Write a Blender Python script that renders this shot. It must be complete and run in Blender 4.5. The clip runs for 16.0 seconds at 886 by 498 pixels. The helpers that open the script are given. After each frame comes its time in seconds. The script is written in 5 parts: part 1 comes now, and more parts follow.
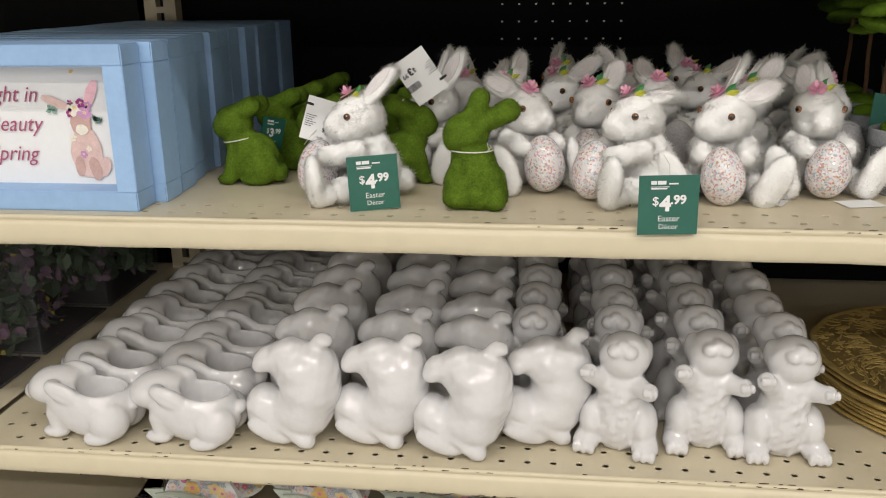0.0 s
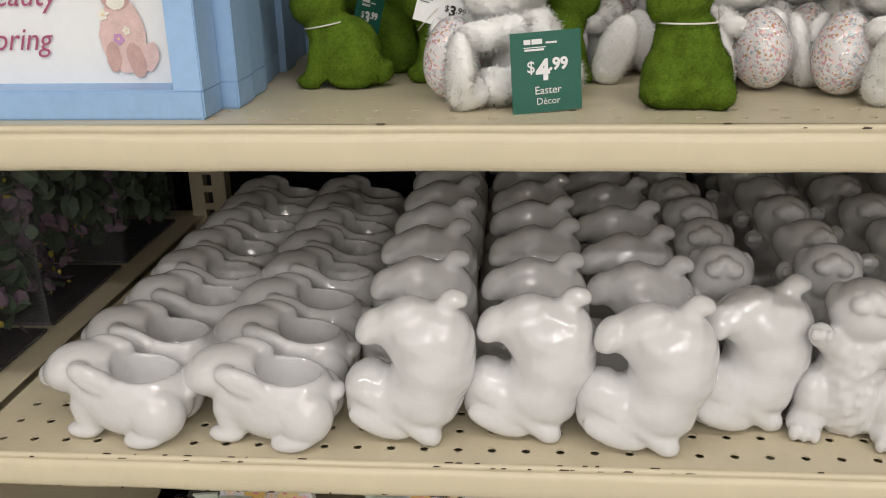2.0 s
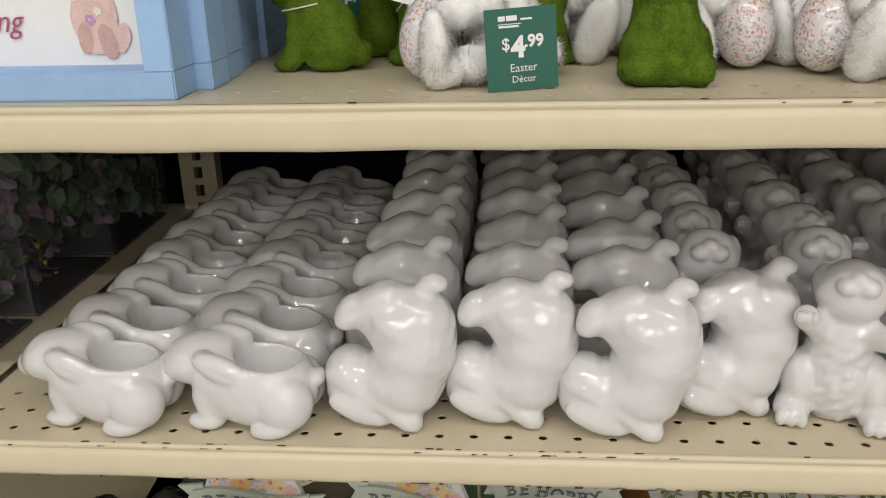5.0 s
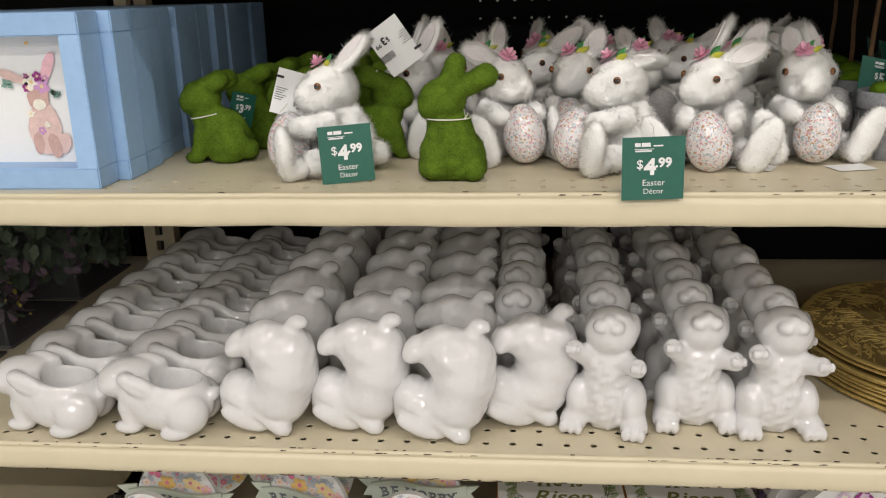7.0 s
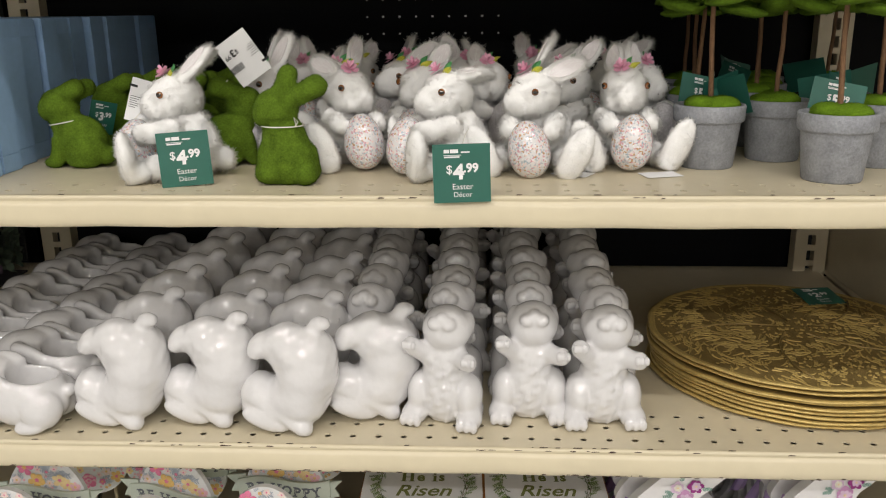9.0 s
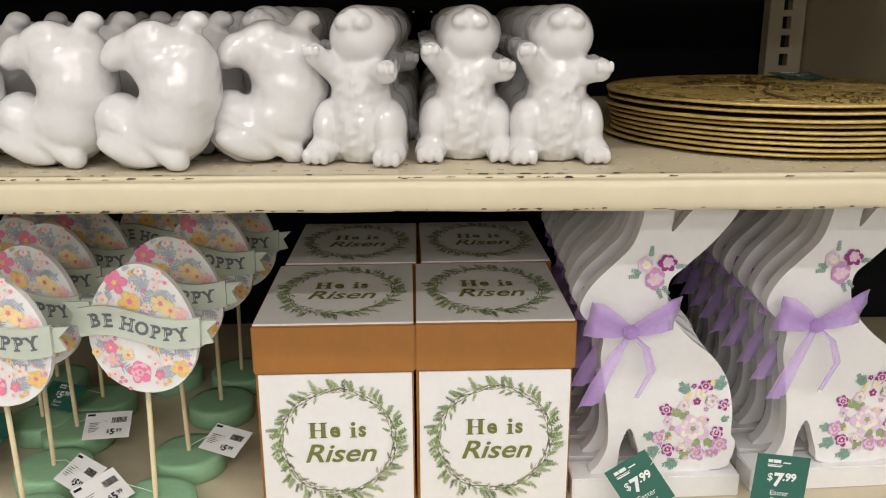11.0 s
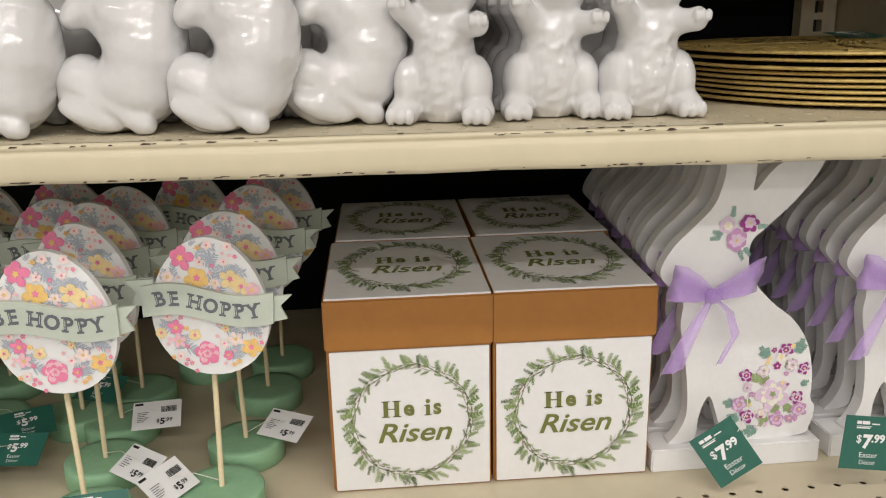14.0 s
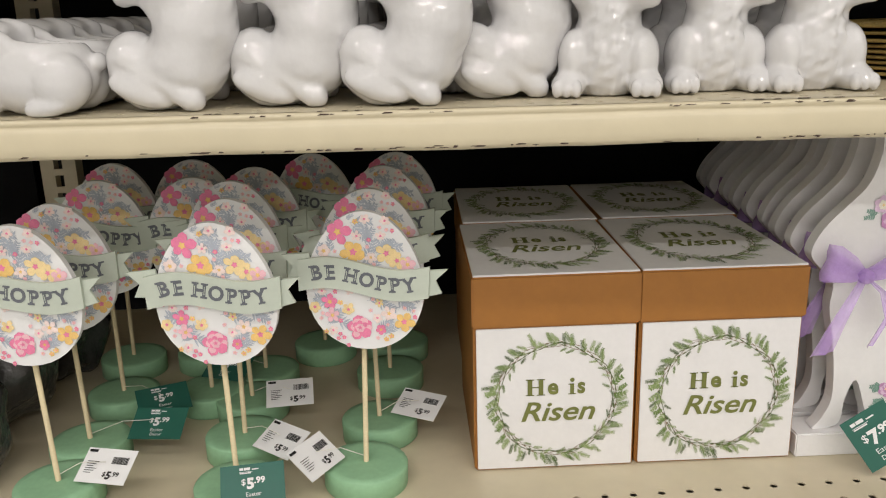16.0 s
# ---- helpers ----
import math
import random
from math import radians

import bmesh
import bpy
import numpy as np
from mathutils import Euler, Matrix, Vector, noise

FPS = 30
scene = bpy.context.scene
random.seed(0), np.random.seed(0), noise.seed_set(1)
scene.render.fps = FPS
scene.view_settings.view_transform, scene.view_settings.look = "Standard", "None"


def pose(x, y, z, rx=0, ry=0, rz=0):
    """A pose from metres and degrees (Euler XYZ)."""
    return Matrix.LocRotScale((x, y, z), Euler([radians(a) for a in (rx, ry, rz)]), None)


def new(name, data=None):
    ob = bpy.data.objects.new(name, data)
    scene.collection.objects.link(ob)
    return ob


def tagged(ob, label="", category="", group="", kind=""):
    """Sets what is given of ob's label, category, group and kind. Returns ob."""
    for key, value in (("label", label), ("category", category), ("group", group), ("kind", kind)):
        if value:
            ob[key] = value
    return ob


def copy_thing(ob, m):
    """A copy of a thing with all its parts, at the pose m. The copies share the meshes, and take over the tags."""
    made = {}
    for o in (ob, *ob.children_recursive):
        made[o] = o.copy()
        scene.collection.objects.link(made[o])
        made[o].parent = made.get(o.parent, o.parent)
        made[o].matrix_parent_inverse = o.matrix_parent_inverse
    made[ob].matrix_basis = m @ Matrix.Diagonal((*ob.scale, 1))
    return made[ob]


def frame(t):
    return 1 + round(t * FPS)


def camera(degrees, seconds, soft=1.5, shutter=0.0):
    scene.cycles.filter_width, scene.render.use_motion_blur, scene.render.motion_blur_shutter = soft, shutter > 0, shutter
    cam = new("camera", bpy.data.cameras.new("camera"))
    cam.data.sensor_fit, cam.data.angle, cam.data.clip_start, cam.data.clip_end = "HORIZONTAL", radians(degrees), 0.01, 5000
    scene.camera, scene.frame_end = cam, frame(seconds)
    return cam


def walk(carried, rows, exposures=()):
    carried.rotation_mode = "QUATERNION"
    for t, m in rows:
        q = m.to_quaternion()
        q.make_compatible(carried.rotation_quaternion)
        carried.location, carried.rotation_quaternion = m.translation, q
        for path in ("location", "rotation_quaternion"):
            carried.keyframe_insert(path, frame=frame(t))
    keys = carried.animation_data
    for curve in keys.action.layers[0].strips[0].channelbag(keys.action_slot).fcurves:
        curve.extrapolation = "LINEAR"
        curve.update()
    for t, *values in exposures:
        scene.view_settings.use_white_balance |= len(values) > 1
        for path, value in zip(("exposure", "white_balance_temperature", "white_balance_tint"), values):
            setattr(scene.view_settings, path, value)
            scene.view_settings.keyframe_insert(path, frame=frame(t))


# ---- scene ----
cam = camera(55.7, 16.0, soft=1.1)
METRES, EYE, TILT, LEAN, TURN = 1.332, 1.45, 0.0, 0.0, 6.4
ROWS = [
    (0.0, 0.0, 0.0, 0.0, -0.17, -17.31, 0.55),
    (0.5, -0.0295, 0.0443, -0.0087, -0.33, -18.25, 0.94),
    (1.0, -0.0659, 0.0888, -0.0334, -0.92, -18.6, 1.14),
    (1.5, -0.0952, 0.1272, -0.0546, -1.79, -19.29, 1.08),
    (2.0, -0.1115, 0.1604, -0.0666, -2.39, -20.31, 0.95),
    (2.5, -0.115, 0.1809, -0.0743, -2.36, -20.97, 0.93),
    (3.0, -0.1181, 0.1926, -0.0799, -2.42, -21.56, 0.92),
    (5.5, -0.0776, 0.1334, -0.0752, -1.91, -19.72, 1.58),
    (6.0, -0.0517, 0.0863, -0.0524, -1.68, -19.0, 1.59),
    (6.5, -0.021, 0.0443, -0.0371, -1.38, -17.9, 1.47),
    (7.0, 0.006, 0.0162, -0.0266, -1.33, -17.07, 1.34),
    (7.5, 0.0287, -0.0045, -0.0162, -1.76, -16.52, 1.2),
    (8.0, 0.051, -0.02, -0.0102, -2.37, -15.92, 1.03),
    (8.5, 0.0749, -0.0273, -0.0082, -2.82, -15.84, 0.88),
    (9.0, 0.0971, -0.0231, -0.0282, -3.47, -16.05, 0.58),
    (9.5, 0.1112, 0.0009, -0.0904, -4.23, -15.7, 0.42),
    (10.0, 0.1172, 0.0319, -0.167, -5.29, -15.36, 0.34),
    (12.5, 0.1135, 0.0556, -0.2684, -8.67, -16.82, 0.34),
    (13.0, 0.0946, 0.0619, -0.2697, -9.01, -16.68, 0.54),
    (13.5, 0.07, 0.0692, -0.2716, -9.53, -16.28, 0.87),
    (14.0, 0.048, 0.0763, -0.2711, -9.74, -16.09, 1.19),
    (14.5, 0.0261, 0.0812, -0.2743, -9.6, -15.8, 1.32),
    (15.0, 0.0069, 0.085, -0.278, -8.94, -15.83, 1.33),
    (15.5, -0.0114, 0.0849, -0.2835, -8.05, -15.76, 1.37),
    (16.0, -0.0267, 0.0836, -0.2862, -7.28, -15.83, 1.48),
]
walk(cam, [(t, pose(0, 0, EYE, TILT, LEAN, TURN) @ pose(METRES * x, METRES * y, METRES * z, 90 + pitch, roll, yaw)) for t, x, y, z, yaw, pitch, roll in ROWS],
     exposures=[(0.0, -0.03), (3.0, -0.20), (5.5, -0.12), (8.0, 0.02), (9.5, 0.06), (10.2, 0.08), (12.5, -0.06), (16.0, -0.08)])

# ---- light: bright fluorescent rows over the aisle, a closed shop round it ----
world = bpy.data.worlds.new("world")
scene.world = world
world.use_nodes = True
world.node_tree.nodes["Background"].inputs[0].default_value = (0.9, 0.95, 1.0, 1)
world.node_tree.nodes["Background"].inputs[1].default_value = 0.004

# heights of the three shelf decks, the line of their front edges, the back panel
Z_LOW, Z_MID, Z_UP, Z_TOP = 0.655, 1.0016, 1.2558, 1.53
Y_MID, Y_UP, Y_LOW, Y_BACK = 0.716, 0.698, 0.7066, 1.315
X_L, X_R = -0.584, 0.640


# ---- materials ----
def mat(name, color, rough=0.5, metal=0.0, var=0.12, scale=40.0, bump=0.0, bump_scale=200.0, coat=0.0, spec=0.5,
        per_object=0.0, sheen=0.0, trans=0.0, subsurf=0.0, bump_detail=4):
    """A paint, cloth or solid: base colour that drifts at two scales, with fine relief."""
    m = bpy.data.materials.new(name)
    m.use_nodes = True
    nt = m.node_tree
    b = nt.nodes["Principled BSDF"]
    N = nt.nodes.new
    co = N("ShaderNodeTexCoord")
    n1, n2 = N("ShaderNodeTexNoise"), N("ShaderNodeTexNoise")
    n1.inputs["Scale"].default_value, n2.inputs["Scale"].default_value = scale, scale * 6.3
    n1.inputs["Detail"].default_value, n2.inputs["Detail"].default_value = 3, 4
    nt.links.new(co.outputs["Object"], n1.inputs["Vector"])
    nt.links.new(co.outputs["Object"], n2.inputs["Vector"])
    add = N("ShaderNodeMath")
    add.operation = "ADD"
    nt.links.new(n1.outputs["Fac"], add.inputs[0])
    nt.links.new(n2.outputs["Fac"], add.inputs[1])
    ramp = N("ShaderNodeMapRange")
    ramp.inputs["From Min"].default_value, ramp.inputs["From Max"].default_value = 0.6, 1.4
    ramp.inputs["To Min"].default_value, ramp.inputs["To Max"].default_value = 1 - var, 1 + var
    nt.links.new(add.outputs[0], ramp.inputs["Value"])
    val = ramp.outputs[0]
    if per_object:
        info = N("ShaderNodeObjectInfo")
        r2 = N("ShaderNodeMapRange")
        r2.inputs["To Min"].default_value, r2.inputs["To Max"].default_value = 1 - per_object, 1 + per_object
        nt.links.new(info.outputs["Random"], r2.inputs["Value"])
        mul = N("ShaderNodeMath")
        mul.operation = "MULTIPLY"
        nt.links.new(val, mul.inputs[0])
        nt.links.new(r2.outputs[0], mul.inputs[1])
        val = mul.outputs[0]
    vm = N("ShaderNodeVectorMath")
    vm.operation = "SCALE"
    vm.inputs[0].default_value = color[:3]
    nt.links.new(val, vm.inputs["Scale"])
    nt.links.new(vm.outputs[0], b.inputs["Base Color"])
    b.inputs["Roughness"].default_value, b.inputs["Metallic"].default_value = rough, metal
    b.inputs["Coat Weight"].default_value, b.inputs["Coat Roughness"].default_value = coat, 0.03
    b.inputs["Specular IOR Level"].default_value = spec
    b.inputs["Sheen Weight"].default_value = sheen
    b.inputs["Transmission Weight"].default_value = trans
    b.inputs["Subsurface Weight"].default_value = subsurf
    b.inputs["Subsurface Radius"].default_value = (0.004, 0.004, 0.004)
    if bump:
        n3, bp = N("ShaderNodeTexNoise"), N("ShaderNodeBump")
        n3.inputs["Scale"].default_value, n3.inputs["Detail"].default_value = bump_scale, bump_detail
        nt.links.new(co.outputs["Object"], n3.inputs["Vector"])
        bp.inputs["Strength"].default_value, bp.inputs["Distance"].default_value = bump, 0.002
        nt.links.new(n3.outputs["Fac"], bp.inputs["Height"])
        nt.links.new(bp.outputs[0], b.inputs["Normal"])
        nt.links.new(bp.outputs[0], b.inputs["Coat Normal"])
    return m


CERAMIC = mat("white_glaze", (0.65, 0.642, 0.645), 0.025, 0, 0.02, 30, 0.22, 125, spec=0.85, bump_detail=1.5)
CREAM = mat("cream_enamel", (0.60, 0.53, 0.38), 0.38, 0, 0.05, 9, 0.03, 700)
CREAM_EDGE = mat("cream_enamel_lip", (0.62, 0.55, 0.39), 0.30, 0, 0.04, 9, 0.02, 500)
CHIP = mat("bare_rusty_steel", (0.06, 0.035, 0.025), 0.6, 0.3, 0.3, 300)
BLACK = mat("black_pegboard", (0.0030, 0.0033, 0.0045), 0.7, 0, 0.2, 20, 0.05, 500, spec=0.15)
# near-black that stands for the shade inside the upright's slots
SLOT_SHADE = mat("slot_shade", (0.02, 0.02, 0.02), 0.8)
FLOOR = mat("polished_concrete", (0.50, 0.49, 0.46), 0.4, 0, 0.15, 3, 0.05, 60)
WALL = mat("shop_paint", (0.74, 0.73, 0.70), 0.7, 0, 0.06, 2)
CEIL = mat("ceiling_white", (0.7, 0.7, 0.7), 0.8, 0, 0.05, 2)
BLUE = mat("pale_blue_paint", (0.30, 0.47, 0.72), 0.5, 0, 0.07, 18, 0.10, 260, per_object=0.05)
PAPER = mat("white_card", (0.80, 0.80, 0.80), 0.6, 0, 0.02, 30)
MOSS = mat("green_moss", (0.110, 0.185, 0.017), 0.95, 0, 0.45, 90, 0.9, 900, spec=0.1, per_object=0.1)
FUR = mat("white_faux_fur", (0.92, 0.915, 0.90), 0.9, 0, 0.04, 60, 0.5, 500, spec=0.05, subsurf=0.6)
FUR_HAIR = mat("white_fur_hair", (0.96, 0.955, 0.94), 0.8, 0, 0.03, 60, spec=0.0)
_t = FUR_HAIR.node_tree
_tr, _mx = _t.nodes.new("ShaderNodeBsdfTranslucent"), _t.nodes.new("ShaderNodeMixShader")
_tr.inputs[0].default_value = (0.96, 0.955, 0.94, 1)
_mx.inputs[0].default_value = 0.55
_t.links.new(_t.nodes["Principled BSDF"].outputs[0], _mx.inputs[1])
_t.links.new(_tr.outputs[0], _mx.inputs[2])
_t.links.new(_mx.outputs[0], _t.nodes["Material Output"].inputs[0])
FUR_EAR = mat("ear_lining", (0.80, 0.76, 0.765), 0.85, 0, 0.06, 60, 0.2, 700, spec=0.1)
TWINE = mat("white_string", (0.75, 0.73, 0.66), 0.7)
GREEN_TAG = mat("teal_green_card", (0.020, 0.120, 0.088), 0.38, 0, 0.05, 25)
PINK = mat("pink_silk", (0.84, 0.44, 0.58), 0.6, 0, 0.2, 120)
LEAF_Y = mat("yellow_green_leaf", (0.50, 0.50, 0.05), 0.6, 0, 0.2, 120)
LEAF_G = mat("silk_leaf", (0.06, 0.25, 0.08), 0.6, 0, 0.2, 120)
EYE = mat("glass_eye", (0.01, 0.006, 0.004), 0.05, 0, 0.0, 10, coat=1.0)
IRIS = mat("amber_ring", (0.22, 0.08, 0.02), 0.15, 0, 0.1, 200, coat=1.0)
CONCRETE = mat("grey_cement", (0.27, 0.28, 0.30), 0.9, 0, 0.28, 70, 0.5, 350, spec=0.2, per_object=0.06)
STEM = mat("brown_twig", (0.16, 0.085, 0.04), 0.85, 0, 0.3, 150, 0.6, 400)
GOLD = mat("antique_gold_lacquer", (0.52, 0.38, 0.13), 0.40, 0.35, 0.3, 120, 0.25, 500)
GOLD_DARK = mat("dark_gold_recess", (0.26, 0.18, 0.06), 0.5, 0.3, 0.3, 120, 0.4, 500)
MINT = mat("mint_paint", (0.28, 0.50, 0.30), 0.6, 0, 0.08, 30, 0.06, 400)
SAGE = mat("pale_sage_card", (0.52, 0.57, 0.49), 0.65, 0, 0.04, 40)
STICK = mat("pale_wood", (0.68, 0.58, 0.36), 0.6, 0, 0.12, 90, 0.1, 300)
BROWN = mat("caramel_paint", (0.33, 0.135, 0.022), 0.55, 0, 0.07, 20, 0.08, 300)
WHITE_WOOD = mat("white_painted_wood", (0.78, 0.77, 0.77), 0.55, 0, 0.03, 30, 0.08, 250)
INK = mat("grey_ink", (0.13, 0.14, 0.16), 0.7)
INK_GREEN = mat("olive_ink", (0.165, 0.180, 0.045), 0.7)
INK_PLUM = mat("plum_ink", (0.36, 0.08, 0.16), 0.7)
INK_BLACK = mat("black_ink", (0.01, 0.01, 0.01), 0.6)


# ---- mesh helpers ----
def link(name, bm, material, parent=None, label="", m=None):
    me = bpy.data.meshes.new(name)
    bm.to_mesh(me)
    bm.free()
    for one in material if isinstance(material, (list, tuple)) else [material]:
        me.materials.append(one)
    return put(name, me, parent, label, m)


def put(name, me, parent=None, label="", m=None):
    ob = new(name, me)
    if parent is not None:
        ob.parent = parent
    if m is not None:
        ob.matrix_basis = m
    if label:
        ob["label"] = label
    return ob


def part(name, bm, material, parent, label="", m=None):
    return link(name, bm, material, parent, label, m)


def smooth(ob):
    ob.data.shade_smooth()
    return ob


def box(bm, lo, hi, bevel=0.0, mi=0, segs=2):
    r = bmesh.ops.create_cube(bm, size=1, matrix=Matrix.Translation([(a + b) / 2 for a, b in zip(lo, hi)])
                              @ Matrix.Diagonal([b - a for a, b in zip(lo, hi)] + [1]))
    faces = list({f for v in r["verts"] for f in v.link_faces})
    for f in faces:
        f.material_index = mi
    if bevel:
        edges = list({e for f in faces for e in f.edges})
        out = bmesh.ops.bevel(bm, geom=edges, offset=bevel, segments=segs, affect="EDGES")
        for f in out["faces"]:
            f.material_index = mi
    return bm


def box_bm(lo, hi, bevel=0.0):
    return box(bmesh.new(), lo, hi, bevel)


def lathe(profile, n=32, mi=0, bm=None, wobble=0.0):
    """A body of revolution from (radius, height) pairs."""
    bm = bm or bmesh.new()
    rings = []
    for r, z in profile:
        ring = []
        for i in range(n):
            a = 2 * math.pi * i / n
            k = r * (1 + wobble * math.sin(7 * a + z * 90))
            ring.append(bm.verts.new((k * math.cos(a), k * math.sin(a), z)))
        rings.append(ring)
    for a, b in zip(rings, rings[1:]):
        for i in range(n):
            f = bm.faces.new((a[i], a[(i + 1) % n], b[(i + 1) % n], b[i]))
            f.material_index, f.smooth = mi, True
    bm.faces.new(list(reversed(rings[0]))).material_index = mi
    bm.faces.new(rings[-1]).material_index = mi
    return bm


def tube(bm, pts, r, n=6, mi=0, taper=1.0):
    """A round cord or twig along points."""
    pts = [Vector(p) for p in pts]
    rings = []
    for i, p in enumerate(pts):
        d = (pts[min(i + 1, len(pts) - 1)] - pts[max(i - 1, 0)]).normalized()
        u = d.cross(Vector((0.31, 0.27, 0.91))).normalized()
        v = d.cross(u)
        k = r * (1 + (taper - 1) * i / max(1, len(pts) - 1))
        rings.append([bm.verts.new(p + k * (math.cos(2 * math.pi * j / n) * u + math.sin(2 * math.pi * j / n) * v)) for j in range(n)])
    for a, b in zip(rings, rings[1:]):
        for j in range(n):
            f = bm.faces.new((a[j], a[(j + 1) % n], b[(j + 1) % n], b[j]))
            f.material_index, f.smooth = mi, True
    for ring in (rings[0], rings[-1]):
        bm.faces.new(ring).material_index = mi
    return bm


def slab(bm, outline, y0, y1, mi=0):
    """A board cut to a closed outline of (x, z), from depth y0 (front) to y1."""
    a = [bm.verts.new((x, y0, z)) for x, z in outline]
    b = [bm.verts.new((x, y1, z)) for x, z in outline]
    f = bm.faces.new(a)
    g = bm.faces.new(list(reversed(b)))
    f.material_index = g.material_index = mi
    for i in range(len(a)):
        j = (i + 1) % len(a)
        bm.faces.new((a[i], b[i], b[j], a[j])).material_index = mi
    bmesh.ops.recalc_face_normals(bm, faces=bm.faces)
    return bm


def curve_loop(pts, steps=6):
    """A smooth closed line through a few points."""
    out, n = [], len(pts)
    for i in range(n):
        p0, p1, p2, p3 = (Vector(pts[(i + k) % n]) for k in (-1, 0, 1, 2))
        for s in range(steps):
            t = s / steps
            out.append(0.5 * ((2 * p1) + (p2 - p0) * t + (2 * p0 - 5 * p1 + 4 * p2 - p3) * t * t + (3 * p1 - p0 - 3 * p2 + p3) * t ** 3))
    return [tuple(p) for p in out]


def lettering(text, size, material, parent, m, name="lettering", shear=0.0, bold=0.0, width=1.0, align="CENTER", label=""):
    """Printed words: a flat mesh from the built-in font, lying in the part's xz plane."""
    cu = bpy.data.curves.new(name, "FONT")
    cu.body, cu.size, cu.shear, cu.offset, cu.align_x, cu.align_y = text, size, shear, bold, align, "CENTER"
    cu.resolution_u = 3
    tmp = bpy.data.objects.new("tmp", cu)
    scene.collection.objects.link(tmp)
    me = bpy.data.meshes.new_from_object(tmp.evaluated_get(bpy.context.evaluated_depsgraph_get()))
    bpy.data.objects.remove(tmp)
    me.transform(Matrix.Diagonal((width, 1, 1, 1)))
    me.transform(Matrix.Rotation(radians(90), 4, "X"))
    me.materials.clear()
    me.materials.append(material)
    return put(name, me, parent, label, m)


# smooth solids from blended balls and rods, drawn on a grid of cells
def ell(P, c, r, rot=0.0):
    d = P - np.array(c)
    if rot:
        ca, sa = math.cos(radians(rot)), math.sin(radians(rot))
        d = np.stack((d[..., 0] * ca + d[..., 2] * sa, d[..., 1], -d[..., 0] * sa + d[..., 2] * ca), -1)
    r = np.array(r, float)
    k0 = np.linalg.norm(d / r, axis=-1)
    k1 = np.linalg.norm(d / r ** 2, axis=-1) + 1e-9
    return k0 * (k0 - 1) / k1


def rod(P, a, b, ra, rb):
    a, b = np.array(a, float), np.array(b, float)
    h = np.clip(((P - a) @ (b - a)) / ((b - a) @ (b - a)), 0, 1)
    return np.linalg.norm(P - a - h[..., None] * (b - a), axis=-1) - (ra + (rb - ra) * h)


def blend(d, e, k):
    h = np.clip(0.5 + 0.5 * (e - d) / k, 0, 1)
    return e * (1 - h) + d * h - k * h * (1 - h)


def carve(d, e, k):
    return -blend(-d, e, k)


def wave(P, s, seed=0):
    """Soft relief: a sum of slanted waves."""
    rng = np.random.RandomState(seed)
    out = 0
    for _ in range(7):
        w = rng.normal(size=3)
        w = w / np.linalg.norm(w) * s * rng.uniform(0.6, 1.6)
        out = out + np.sin(P @ w + rng.uniform(0, 6.28))
    return out / 3.0


def solid(name, field, lo, hi, h, material):
    """The surface where field is zero, in millimetres, as a mesh in metres."""
    ax = [np.arange(a, b + h, h) for a, b in zip(lo, hi)]
    P = np.stack(np.meshgrid(*ax, indexing="ij"), -1)
    V = field(P)
    S = V < 0
    nx, ny, nz = V.shape
    acc = np.zeros((nx - 1, ny - 1, nz - 1, 3))
    cnt = np.zeros((nx - 1, ny - 1, nz - 1))
    corners = [(i, j, k) for i in (0, 1) for j in (0, 1) for k in (0, 1)]

    def cut(A, i, j, k):
        return A[i:nx - 1 + i, j:ny - 1 + j, k:nz - 1 + k]
    for a in corners:
        for axis in range(3):
            if a[axis]:
                continue
            b = list(a)
            b[axis] = 1
            va, vb = cut(V, *a), cut(V, *b)
            x = (va < 0) != (vb < 0)
            t = np.where(x, va / np.where(x, va - vb, 1), 0)
            for q in range(3):
                acc[..., q] += np.where(x, (a[q] + (t if q == axis else 0)), 0)
            cnt += x
    used = cnt > 0
    idx = -np.ones(used.shape, int)
    idx[used] = np.arange(used.sum())
    cell = np.stack(np.nonzero(used), -1)
    verts = (np.array(lo) + (cell + acc[used] / cnt[used][:, None]) * h) / 1000.0
    faces = []
    for axis in range(3):
        o = [q for q in range(3) if q != axis]
        s0 = [slice(1, -1)] * 3
        s1 = [slice(1, -1)] * 3
        s0[axis], s1[axis] = slice(0, -1), slice(1, None)
        A, B = S[tuple(s0)], S[tuple(s1)]
        e = np.stack(np.nonzero(A != B), -1)
        flip = A[A != B]
        base = e.copy()
        base[:, o[0]] += 1
        base[:, o[1]] += 1
        quad = []
        for da, db in ((0, 0), (1, 0), (1, 1), (0, 1)):
            c = base.copy()
            c[:, o[0]] -= da
            c[:, o[1]] -= db
            quad.append(idx[c[:, 0], c[:, 1], c[:, 2]])
        quad = np.stack(quad, -1)
        turn = flip if axis != 1 else ~flip
        quad[~turn] = quad[~turn][:, ::-1]
        faces.append(quad)
    faces = np.concatenate(faces)
    me = bpy.data.meshes.new(name)
    me.from_pydata(verts.tolist(), [], faces.tolist())
    me.materials.append(material)
    me.shade_smooth()
    return me


# ---- the closed shop ----
def setting(name, lo, hi, material, label, bevel=0.0):
    return tagged(link(name, box_bm(lo, hi, bevel), material), label, name.split("_")[0], "", "structure")


